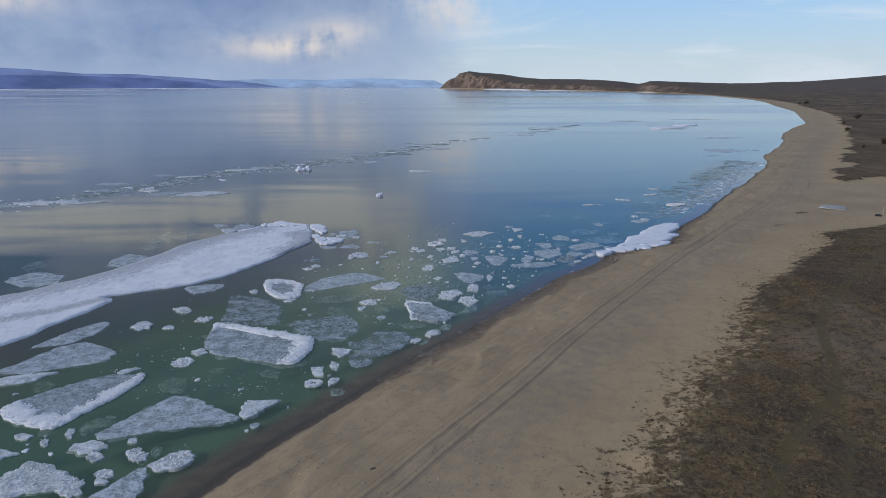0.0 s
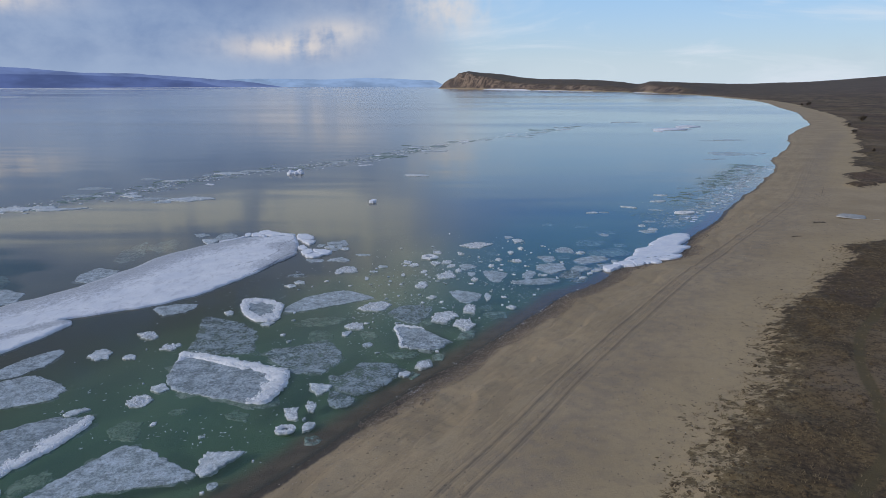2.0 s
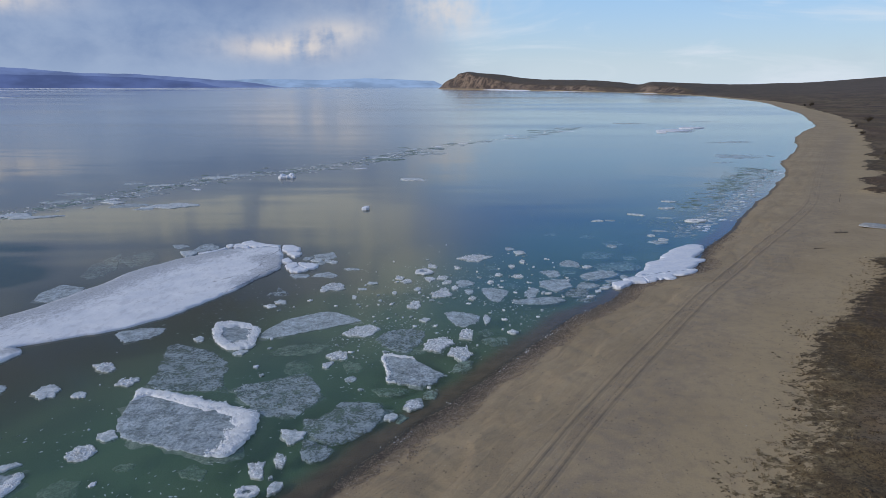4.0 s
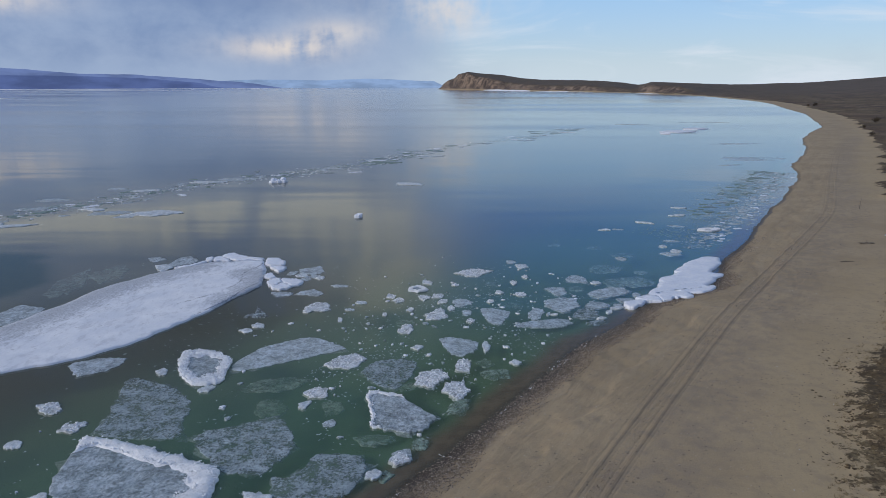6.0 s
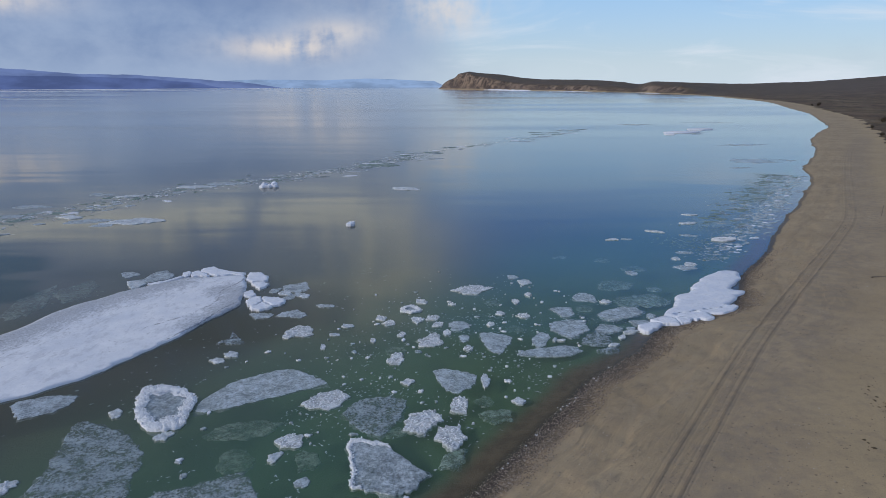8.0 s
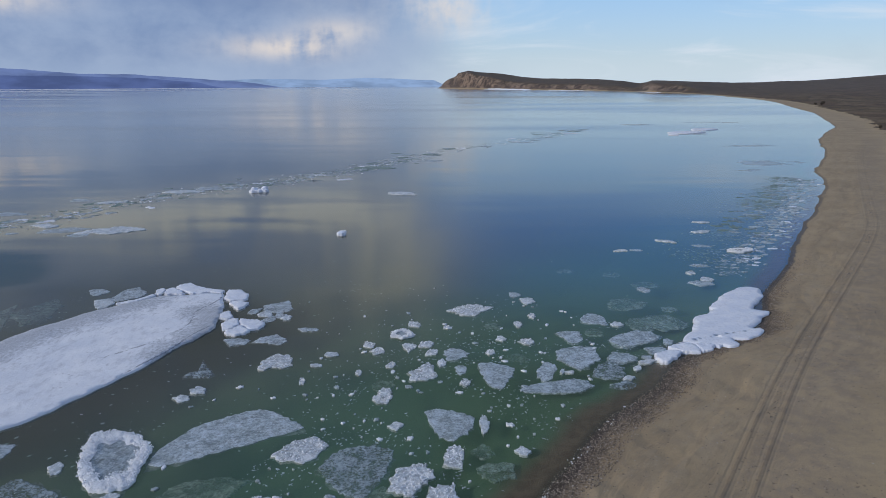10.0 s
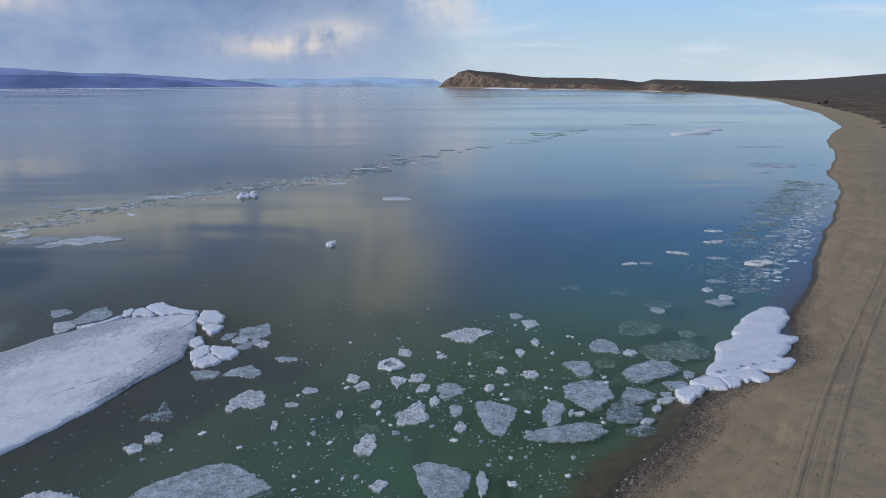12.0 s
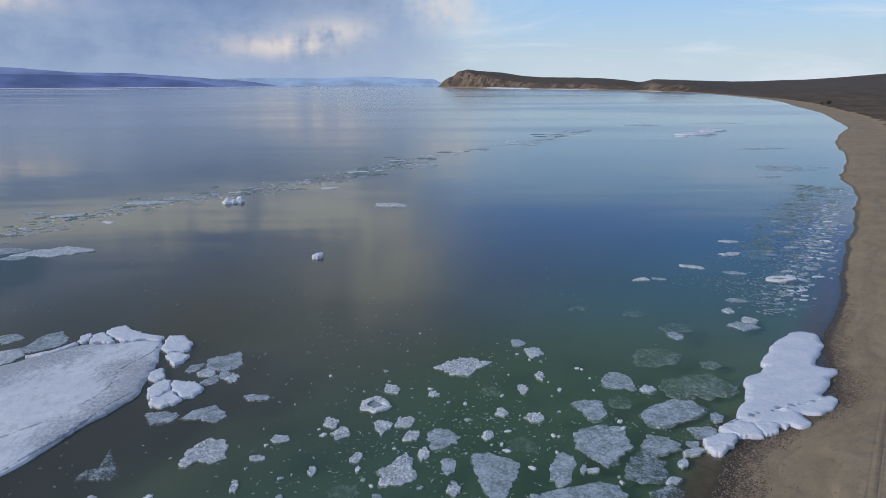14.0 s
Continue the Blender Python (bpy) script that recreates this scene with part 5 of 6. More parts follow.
snow(12.1, 84.7, 1.1, 0.4, 71)
snow(12.7, 84.5, 1.0, 0.6, 9)
snow(-54.0, 138.4, 9.80, 5.39, 2)
snow(-68.1, 141.4, 5.40, 2.80, -16)
snow(-69.1, 164.0, 7.10, 3.20, 17)
snow(-59.6, 177.6, 7.90, 3.60, 3)
snow(-9.4, 175.5, 7.00, 3.85, -5)
bay_floe([(103, 350), (110, 346), (117, 349), (122, 353), (118, 359), (109, 357)])
bay_floe([(121, 369), (128, 367), (136, 374), (131, 380), (124, 376)])
bay_floe([(100, 338), (104, 337), (105, 341), (101, 342)])
snow(-8.7, 47.0, 1.2, 1.0, 86)
snow(-20.5, 37.7, 0.9, 0.6, 130)
snow(-20.2, 33.1, 0.9, 0.6, 160)
sunk(-24.0, 40.1, 3.0, 2.1, 42)
sunk(-21.4, 46.3, 3.1, 2.4, 120)
sunk(-12.1, 67.9, 5.4, 2.5, 13)
sunk(-6.7, 64.2, 2.7, 2.0, 94)
sunk(2.7, 64.5, 3.2, 1.4, 72)
sunk(5.0, 72.5, 2.0, 1.6, 72)
sunk(5.8, 70.1, 3.0, 2.2, 49)
sunk(0.1, 59.3, 2.0, 1.3, 52)
sunk(8.7, 87.7, 2.3, 2.1, 175)
sunk(6.8, 95.4, 2.0, 1.4, 115)
sunk(16.5, 93.8, 2.2, 2.1, 57)
sunk(21.7, 96.0, 4.4, 2.8, 100)
sunk(24.1, 96.9, 4.8, 4.1, 137)
sunk(22.1, 102.4, 5.6, 3.9, 27)
sunk(26.1, 100.7, 2.1, 1.6, 47)
sunk(25.9, 109.5, 3.3, 2.6, 9)
sunk(17.1, 115.2, 2.50, 1.38, 19)
sunk(22.8, 113.8, 2.6, 2.3, 49)
sunk(-54.5, 79.9, 6.6, 3.2, 120)
sunk(-44.9, 95.0, 12.3, 4.2, 107)
sunk(-42.4, 98.9, 8.1, 5.0, 104)
sunk(-8.0, 45.3, 1.6, 1.5, 42)
sunk(-14.2, 48.5, 2.2, 1.2, 158)
sunk(-18.9, 49.0, 1.4, 0.9, 179)
sunk(-1.8, 55.6, 1.3, 1.0, 72)
sunk(2.7, 64.3, 2.0, 1.5, 77)
sunk(-31.6, 45.7, 2.4, 1.5, 126)
sunk(-18.4, 36.7, 1.2, 0.9, 111)
sunk(-11.5, 64.3, 3.0, 2.8, 96)
sunk(-3.2, 59.8, 3.0, 1.6, 3)
sunk(-1.4, 67.8, 1.7, 1.5, 64)
sunk(-2.8, 82.0, 2.2, 2.0, 30)
skim(115, 350, 19, 23, 0)
skim(96, 231, 22, 13, 20)
skim(105, 415, 30, 14, 5)
skim(152, 432, 34, 10, 0)
skim(84, 214, 10, 4, 30)
skim(114, 285, 26, 8, 10)


# ---- loose ice: the drift line, the slush along the shore, brash ----
def ice_variant(name, seed, l, wd, top, mat, ragged):
    """A slab whose repeats share one mesh."""
    rng = random.Random(seed)
    verts, faces = slab(outline(l, wd, 30, rng, 6, ragged), top, -0.08, 0.03, rng, 3)
    return mesh_of(name, verts, faces, mat)


def scatter(name, label, group, meshes, spots):
    for k, (x, y, s, turn) in enumerate(spots):
        ob = new(name, meshes[k % len(meshes)])
        ob.matrix_basis = pose(x, y, 0, 0, 0, turn) @ Matrix.Diagonal((s, s, 1, 1))
        tagged(ob, label, "ice floe", group)


def along(line, rng, spread, stretch=(0.0, 1.0)):
    """A chance point near a line of the plan."""
    steps = np.hypot(*np.diff(line, axis=0).T)
    at = rng.uniform(*stretch) * steps.sum()
    k = min(int(np.searchsorted(np.cumsum(steps), at)), len(steps) - 1)
    t = (at - (np.cumsum(steps)[k] - steps[k])) / steps[k]
    p = line[k] + (line[k + 1] - line[k]) * t
    d = (line[k + 1] - line[k]) / steps[k]
    off = rng.gauss(0, 1) * spread
    return p[0] + d[1] * off, p[1] - d[0] * off, math.degrees(math.atan2(d[1], d[0]))


def off_shore_gap(points):
    """Distances from the waterline, out on the lake; nothing on land."""
    p = np.array(points)
    gap, side = gap_to(p[:, 0], p[:, 1], SHORE)
    return np.where(side < 0, gap, 0.0)


rng = random.Random(11)
DRIFT = smooth_line([(-96, 116), (-84, 126), (-76, 140), (-67, 158), (-57, 177), (-36, 200), (-21, 226), (-2, 268), (40, 326), (66, 378)], 4)
pale_plates = [ice_variant("drift_plate", 60 + k, 1.0, rng.uniform(0.3, 0.6), 0.04, m, 0.25) for k, m in enumerate((PLATE, SNOW, PLATE, PLATE, SNOW, PLATE))]
dark_plates = [ice_variant("slush_plate", 80 + k, 1.0, rng.uniform(0.35, 0.7), 0.03, m, 0.25) for k, m in enumerate((DULL, WET, DULL, PLATE))]
spots = []
for k in range(95):
    x, y, turn = along(DRIFT, rng, 3.6, (0.0, 0.5) if k % 4 else (0.5, 1.0))
    spots.append((x, y, rng.uniform(0.8, 3.4) * (1 + (y - 120) / 250), turn + rng.gauss(-45, 30)))
scatter("drift_ice_plate", "thin pale ice plate in the far drift line", "far drift line", pale_plates, spots)
spots = []
for k in range(110):
    x, y, turn = along(DRIFT, rng, 3.6, (0.0, 0.55) if k % 5 else (0.5, 1.0))
    spots.append((x, y, rng.uniform(1.0, 4.0) * (1 + (y - 120) / 250), turn + rng.gauss(-45, 30)))
scatter("drift_ice_plate", "thin dark slushy ice plate in the far drift line", "far drift line", dark_plates, spots)
# along the shore beyond the snow bank
EDGE = smooth_line([(37, 113), (45.3, 125.7), (50.3, 132.5), (58.4, 145.2), (66.2, 157.5), (75.9, 172.5), (83.4, 185), (90, 198)], 4)
spots = []
for k in range(300):
    x, y, turn = along(EDGE, rng, 1.35, (0.0, 1.0) if k % 4 else (0.15, 0.75))
    spots.append((x + 0.7, y - 0.3, rng.uniform(0.35, 1.6) * (0.5 + y / 320), turn + rng.gauss(-50, 25)))
scatter("shore_ice_plate", "pale flat ice plate pushed against the shore", "shore ice plates", [pale_plates[k] for k in (0, 2, 3, 5, 0, 2, 3, 1)], spots)
spots = []
for k in range(170):
    x, y, turn = along(EDGE, rng, 2.2, (0.25, 1.0))
    spots.append((x - 3.5, y + 3.0, rng.uniform(0.6, 2.4), turn + rng.gauss(-50, 20)))
scatter("slush_plate", "dull grey slushy ice plate near the shore", "shore ice plates", dark_plates, spots)
# small floes scattered in the near shallows
FLEET = smooth_line([(-26, 34), (-19, 44), (-13, 56), (-7, 68), (2, 80), (10, 89), (18, 97)], 4)
pts = [along(FLEET, rng, 6.5, (0.0, 1.0) if k % 2 else (0.5, 1.0))[:2] for k in range(360)]
spots = [(x, y, 0.16 + 0.48 * rng.random() ** 1.8, rng.uniform(0, 180)) for (x, y), gap in zip(pts, off_shore_gap(pts)) if gap > 2.6 and is_free(x, y, 0.2)]
small_floes = [ice_variant("small_floe", 100 + k, 1.0, rng.uniform(0.4, 0.85), 0.07, m, 0.55) for k, m in enumerate((SNOW, BROKEN, PLATE, SNOW, PLATE, BROKEN, PLATE))]
scatter("small_ice_floe", "small white lump of drifting ice", "small ice lumps", small_floes, spots)


def heap(name, label, category, mat, items, small=True, flat=True):
    """Past counting: many lumps in one mesh."""
    local = random.Random(len(items))
    verts, faces = [], []
    for x, y, z, sx, sy, sz in items:
        add_chunk(verts, faces, x, y, z, sx, sy, sz, local, small)
    return tagged(new(name, mesh_of(name, verts, faces, mat, flat)), label, category, kind="stuff")


items = []
pts = [along(FLEET, rng, 8.0, (0.0, 1.0) if k % 2 else (0.45, 1.0))[:2] for k in range(5200)]
for (x, y), gap in zip(pts, off_shore_gap(pts)):
    if gap > 2.2 and place_noise(x * 0.12, y * 0.12, 3.0) + rng.uniform(-0.3, 0.3) > 0.0 and is_free(x, y):
        s = rng.uniform(0.04, 0.14)
        items.append((x, y, 0.005, s * 1.25, s * rng.uniform(0.2, 0.6), rng.uniform(0.012, 0.03)))
heap("brash_ice", "fine white brash ice scattered over the green water", "brash ice", PLATE, items)
items = []
pts = [(rng.uniform(-45, 25), rng.uniform(70, 150)) for _ in range(2200)]
for (x, y), gap in zip(pts, off_shore_gap(pts)):
    if gap > 14 and place_noise(x * 0.06, y * 0.06, 8.0) + rng.uniform(-0.25, 0.25) > 0.08:
        s = rng.uniform(0.06, 0.20)
        items.append((x, y, 0.0, s, s * rng.uniform(0.3, 0.7), 0.02))
heap("dark_brash_ice", "dark slushy flecks of rotten ice on open water", "brash ice", DULL, items)
items = []
for k in range(1000):
    x, y, _ = along(DRIFT, rng, 3.0, (0.0, 0.5) if k % 3 else (0.3, 1.0))
    s = rng.uniform(0.2, 0.75)
    items.append((x, y, 0.01, s, s * rng.uniform(0.3, 0.7), 0.03))
heap("drift_slush", "dark slushy bits of ice in the far drift line", "brash ice", DULL, items)
items = []
for k in range(420):
    x, y, _ = along(DRIFT, rng, 2.8, (0.0, 0.5) if k % 3 else (0.3, 1.0))
    s = rng.uniform(0.2, 0.6)
    items.append((x, y, 0.02, s, s * rng.uniform(0.4, 0.8), 0.08))
heap("drift_brash", "small white bits of ice in the far drift line", "brash ice", BROKEN, items)
items = []
for k in range(5200):
    x, y, _ = along(EDGE, rng, 2.5, (0.05, 1.0) if k % 3 else (0.5, 1.0))
    if place_noise(x * 0.09, y * 0.09, 12.0) + rng.uniform(-0.3, 0.3) > -0.12:
        s = rng.uniform(0.07, 0.26)
        items.append((x - 2.0 - 3.0 * rng.random(), y + 2.0 + 2.0 * rng.random(), 0.0, s, s * rng.uniform(0.4, 0.9), 0.025))
heap("shore_slush", "dark bits of slush drifting along the shore", "brash ice", DULL, items)
items = []
for k in range(1800):
    x, y, _ = along(EDGE, rng, 1.6, (0.0, 1.0))
    s = rng.uniform(0.08, 0.30)
    items.append((x - 0.3, y + 0.4, 0.005, s, s * rng.uniform(0.4, 0.9), 0.03))
heap("shore_brash", "small pale bits of ice along the shore", "brash ice", PLATE, items)
items = []
for k in range(160):
    x, y, _ = along(smooth_line([(-4.0, 49.1), (0.6, 55.9), (7.5, 66.3), (14.8, 77.2), (19.2, 82)], 4), rng, 0.2)
    s = rng.uniform(0.03, 0.09)
    if place_noise(x * 0.35, y * 0.35, 5.0) > 0.05:
        items.append((x + 0.1, y - 0.05, 0.03, s, s * 0.8, s * 0.6))
heap("stranded_ice_bits", "small bits of ice stranded along the waterline", "brash ice", BROKEN, items)


# ---- the beach ----
def make_stone():
    m, n, out = material("beach_stones")
    r = n.node("ShaderNodeNewGeometry").outputs["Random Per Island"]
    colour = n.mix(n.ramp(r, 0.2, 1.0), (0.060, 0.046, 0.037), (0.39, 0.33, 0.27))
    colour = n.mix(n.calc("GREATER_THAN", r, 0.985), colour, (0.50, 0.47, 0.42))
    solid(n, out, colour, 0.7, n.bump(n.noise(place(n), 30.0), 0.3, 0.02), 0.4)
    return m


def plain(name, dark_c, pale_c, rough, scale=6.0, relief=0.4, stretch=None, metal=0.0):
    m, n, out = material(name)
    where = n.node("ShaderNodeTexCoord").outputs["Object"]
    grain_n = n.noise(where, scale, 5.0, 0.65, 0.2, stretch)
    stain = n.noise(where, scale * 0.2, 3.0)
    colour = n.mix(n.ramp(grain_n, 0.35, 0.65), dark_c, pale_c)
    colour = n.mix(n.calc("MULTIPLY", n.ramp(stain, 0.5, 0.7), 0.4), colour, dark_c)
    b = solid(n, out, colour, rough, n.bump(grain_n, relief, 0.03))
    b.inputs["Metallic"].default_value = metal
    return m


STONE = make_stone()
DRIFTWOOD = plain("driftwood", (0.10, 0.08, 0.06), (0.24, 0.20, 0.16), 0.85, 8.0, 0.6, (0.2, 1.0, 1.0))
BARE = plain("bare_pale_wood", (0.42, 0.38, 0.32), (0.60, 0.55, 0.48), 0.8, 8.0, 0.4, (0.2, 1.0, 1.0))
HULL = plain("weathered_boat_paint", (0.26, 0.28, 0.30), (0.38, 0.40, 0.42), 0.55, 3.0, 0.2)
RAIL = plain("white_boat_trim", (0.66, 0.66, 0.64), (0.80, 0.80, 0.78), 0.5, 5.0, 0.2)
RUBBER = plain("old_rubber", (0.018, 0.018, 0.018), (0.045, 0.042, 0.040), 0.8, 12.0, 0.4)
STRAW = plain("dry_grass", (0.13, 0.092, 0.046), (0.27, 0.20, 0.105), 0.9, 3.0, 0.0)
HEATH = plain("dark_heath", (0.055, 0.038, 0.022), (0.135, 0.095, 0.050), 0.95, 5.0, 0.8)
LEAF = plain("bare_shrub", (0.045, 0.034, 0.024), (0.085, 0.065, 0.040), 0.9, 5.0, 0.4)

STRAND = smooth_line([(-14.1, 32.3), (-9.1, 40.7), (-4.0, 49.1), (0.6, 55.9), (7.5, 66.3), (14.8, 77.2), (19.2, 82), (21.8, 86.2), (25, 89.2), (29.9, 92.2), (33.6, 95.4), (36, 100),
                      (38.6, 106), (42, 111), (46.4, 117), (50, 123.6)], 5)


def heights(points):
    """Ground height, inland distance and turf depth at many points."""
    p = np.array(points)
    z, d, turf, rut, trail = land_fields(p[:, 0], p[:, 1])
    return z, d, turf, rut


def pebbles(name, label, points, sizes, test, sink=0.3):
    z, d, turf, rut = heights(points)
    items = []
    for (x, y), h, dd, tt, rr, s in zip(points, z, d, turf, rut, sizes):
        if test(x, y, dd, tt, rr):
            items.append((x, y, h + s * sink, s, s * rng.uniform(0.6, 1.0), s * rng.uniform(0.45, 0.8)))
    return heap(name, label, "stones", STONE, items)


pts = [along(STRAND, rng, 0.3, (0.08, 1.0))[:2] for _ in range(60000)]
pts = [(x + 0.85 * k, y - 0.5 * k) for (x, y), k in ((p, 2.8 * rng.random() ** 1.1) for p in pts)]
pebbles("waterline_shingle", "dark wet shingle along the lake's edge", pts, [0.022 + 0.045 * rng.random() ** 2 for _ in pts],
        lambda x, y, d, t, r: -0.3 < d < 2.8 and rng.random() > 0.7 * (y - 80) / 30 and (y > 48.5 + 5 * place_noise(x * 0.3, y * 0.3, 2.0) or rng.random() < 0.06)
        and place_noise(x * 0.25, y * 0.25, 1.0) * 1.6 + 1.7 - 0.72 * d + rng.uniform(-0.4, 0.4) > 0)
pts = [along(WHEELS, rng, 0.26, (0.12, 0.62))[:2] for _ in range(9500)]
pebbles("wheel_track_pebbles", "small pebbles between the wheel ruts", pts, [0.015 + 0.035 * rng.random() ** 2 for _ in pts],
        lambda x, y, d, t, r: abs(r) < 0.5 and place_noise(x * 0.22, y * 0.22, 4.0) + rng.uniform(-0.25, 0.25) > -0.02)
pts = [along(WHEELS, rng, 0.0, (0.12, 0.62))[:2] for _ in range(15000)]
pts = [(x + rng.gauss(4.2, 2.0), y - rng.gauss(2.6, 1.4)) for x, y in pts]
pebbles("beach_pebbles", "small pale and dark pebbles in lanes on the sand", pts, [0.012 + 0.04 * rng.random() ** 2 for _ in pts],
        lambda x, y, d, t, r: 1.3 < r < 9.5 and t < -1 and place_noise(x * 0.16 + y * 0.1, y * 0.05 - x * 0.1, 6.0) * 1.6 + rng.uniform(-0.3, 0.3) > 0)
pts = [along(STRAND, rng, 0.0)[:2] for _ in range(5000)]
pts = [(x + 0.8 * k, y - 0.55 * k) for (x, y), k in ((p, rng.uniform(2, 22)) for p in pts)]
pebbles("scattered_pebbles", "scattered pebbles and crumbs on the open sand", pts, [rng.uniform(0.02, 0.06) for _ in pts],
        lambda x, y, d, t, r: d > 2.5 and t < 0.5 and rng.random() < 0.55)

# turf: clods along its broken edge, dry tufts over it
TURF_NEAR = smooth_line([(0, 10), (8.6, 30.5), (11.6, 35), (17.4, 42.3), (19.4, 46.6), (23.1, 50.5), (27.4, 58.7), (31.9, 64.8), (35.2, 70.3), (37.2, 72.6), (43.3, 76.6), (48.4, 83.4),
                         (52, 89.8), (55.2, 94), (61.3, 97.9), (69.3, 101.3)], 4)
pts = [along(TURF_NEAR, rng, 2.4)[:2] for _ in range(5200)]
z, d, turf, rut = heights(pts)
items = []
for (x, y), h, t in zip(pts, z, turf):
    if place_noise(x * 0.4, y * 0.4, 2.0) + rng.uniform(-0.2, 0.2) + 0.08 * t > 0.10 and t > -2.6:
        s = 0.03 + 0.12 * rng.random() ** 2
        items.append((x, y, h + s * 0.05, s * 1.2, s * rng.uniform(0.5, 1), s * rng.uniform(0.3, 0.55)))
pts = [(rng.uniform(8, 80), rng.uniform(27, 106)) for _ in range(26000)]
z, d, turf, rut, trail = land_fields(*np.array(pts).T)
for (x, y), h, t, tr in zip(pts, z, turf, trail):
    if tr > 0.75 and t > 1.0 and y > 24 + 0.2 * x and place_noise(x * 0.55, y * 0.55, 9.0) + 0.6 * place_noise(x * 0.15, y * 0.15, 4.0) + rng.uniform(-0.25, 0.25) > 0.12:
        s = 0.04 + 0.14 * rng.random() ** 2
        items.append((x, y, h + s * 0.05, s * 1.3, s * rng.uniform(0.6, 1.2), s * rng.uniform(0.4, 0.7)))
heap("turf_clods", "dark brown clods and heath cushions along the broken turf edge", "turf clods", HEATH, items, False, False)
verts, faces = [], []
pts = [(rng.uniform(5, 75), rng.uniform(24, 104)) for _ in range(24000)]
z, d, turf, rut = heights(pts)
for (x, y), h, t in zip(pts, z, turf):
    if t < -1.5 or y < 26 + 0.2 * x or place_noise(x * 0.2, y * 0.2, 7.0) + rng.uniform(-0.3, 0.3) < -0.05:
        continue
    for blade in range(5):
        a, tall, lean = rng.uniform(0, 6.28), rng.uniform(0.06, 0.18), rng.uniform(0.05, 0.20)
        bx, by = x + rng.uniform(-0.12, 0.12), y + rng.uniform(-0.12, 0.12)
        n0 = len(verts)
        verts += [(bx - 0.02 * math.sin(a), by + 0.02 * math.cos(a), h - 0.02), (bx + 0.02 * math.sin(a), by - 0.02 * math.cos(a), h - 0.02),
                  (bx + lean * math.cos(a), by + lean * math.sin(a), h + tall)]
        faces.append((n0, n0 + 1, n0 + 2))
tagged(new("dry_grass", mesh_of("dry_grass", verts, faces, STRAW, True)), "thin tufts of last year's straw-coloured grass", "grass", kind="stuff")


def ground_at(x, y):
    return float(heights([(x, y)])[0][0])


def upturned_boat(x, y, turn):
    """A small rowing boat lying keel up: hull, rail round its mouth, keel."""
    length, beam, deep = 4.8, 1.5, 0.62
    root = new("upturned_boat")
    root.matrix_basis = pose(x, y, ground_at(x, y) + 0.02, 0, 3, turn)
    root.empty_display_size = 0.3
    tagged(root, "grey-white rowing boat lying keel up on the sand", "boat")
    stations, around = 22, 14
    verts, faces, rail = [], [], []
    for i in range(stations + 1):
        t = i / stations
        half = 0.5 * beam * min(1.0, (1 - (1 - t / 0.55) ** 2.2 if t < 0.55 else 1 - 0.28 * ((t - 0.55) / 0.45) ** 2))
        high = deep * (0.80 + 0.20 * math.sin(math.pi * min(1, t * 1.1))) * min(1.0, 0.35 + 4 * t)
        sheer = 0.10 * (1 - t) ** 2
        for j in range(around + 1):
            a = math.pi * j / around
            verts.append(((t - 0.5) * length, -half * math.cos(a) * (0.9 + 0.1 * abs(math.cos(a))), sheer + high * math.sin(a) ** 0.75))
        rail.append(((t - 0.5) * length, half, sheer))
    for i in range(stations):
        for j in range(around):
            a = i * (around + 1) + j
            faces.append((a, a + 1, a + around + 2, a + around + 1))
    faces.append(tuple(stations * (around + 1) + j for j in range(around + 1)))
    hull = part("hull", mesh_of("hull", verts, faces, HULL), root)
    for side in (-1, 1):
        rv, rf = [], []
        for px, half, pz in rail:
            for oy, oz in ((0, 0.0), (0.05, 0.0), (0.05, 0.09), (0, 0.09)):
                rv.append((px, side * (half + oy), pz + oz))
        for i in range(len(rail) - 1):
            for j in range(4):
                a, b = i * 4 + j, i * 4 + (j + 1) % 4
                rf.append((a, b, b + 4, a + 4))
        part("rail", mesh_of("rail", rv, rf, RAIL), root, "white rubbing rail")
    kv, kf = [], []
    for i in range(stations + 1):
        t = i / stations
        high = deep * (0.80 + 0.20 * math.sin(math.pi * min(1, t * 1.1))) * min(1.0, 0.35 + 4 * t) + 0.10 * (1 - t) ** 2
        for oy, oz in ((-0.03, -0.02), (0.03, -0.02), (0.025, 0.05), (-0.025, 0.05)):
            kv.append(((t - 0.5) * length, oy, high + oz))
    for i in range(stations):
        for j in range(4):
            a, b = i * 4 + j, i * 4 + (j + 1) % 4
            kf.append((a, b, b + 4, a + 4))
    part("keel", mesh_of("keel", kv, kf, HULL), root)
    return root


def limb(points, thick, thin_end, sides=8, wob=0.02, seed=1):
    """A tapering branch along a few points."""
    local = random.Random(seed)
    line = smooth_line(points, 4) if len(points) > 2 else np.array(points, float)
    verts, faces = [], []
    for i, p in enumerate(line):
        r = thick + (thin_end - thick) * i / (len(line) - 1)
        d = Vector(line[min(i + 1, len(line) - 1)] - line[max(i - 1, 0)]).normalized()
        u = d.orthogonal().normalized()
        v = d.cross(u)
        for k in range(sides):
            a = 2 * math.pi * k / sides
            verts.append(tuple(Vector(p) + (u * math.cos(a) + v * math.sin(a)) * r * local.uniform(0.85, 1.15)))
    for i in range(len(line) - 1):
        for k in range(sides):
            a, b = i * sides + k, i * sides + (k + 1) % sides
            faces.append((a, b, b + sides, a + sides))
    faces.append(tuple(range(sides))[::-1])
    faces.append(tuple(range(len(verts) - sides, len(verts))))
    return verts, faces


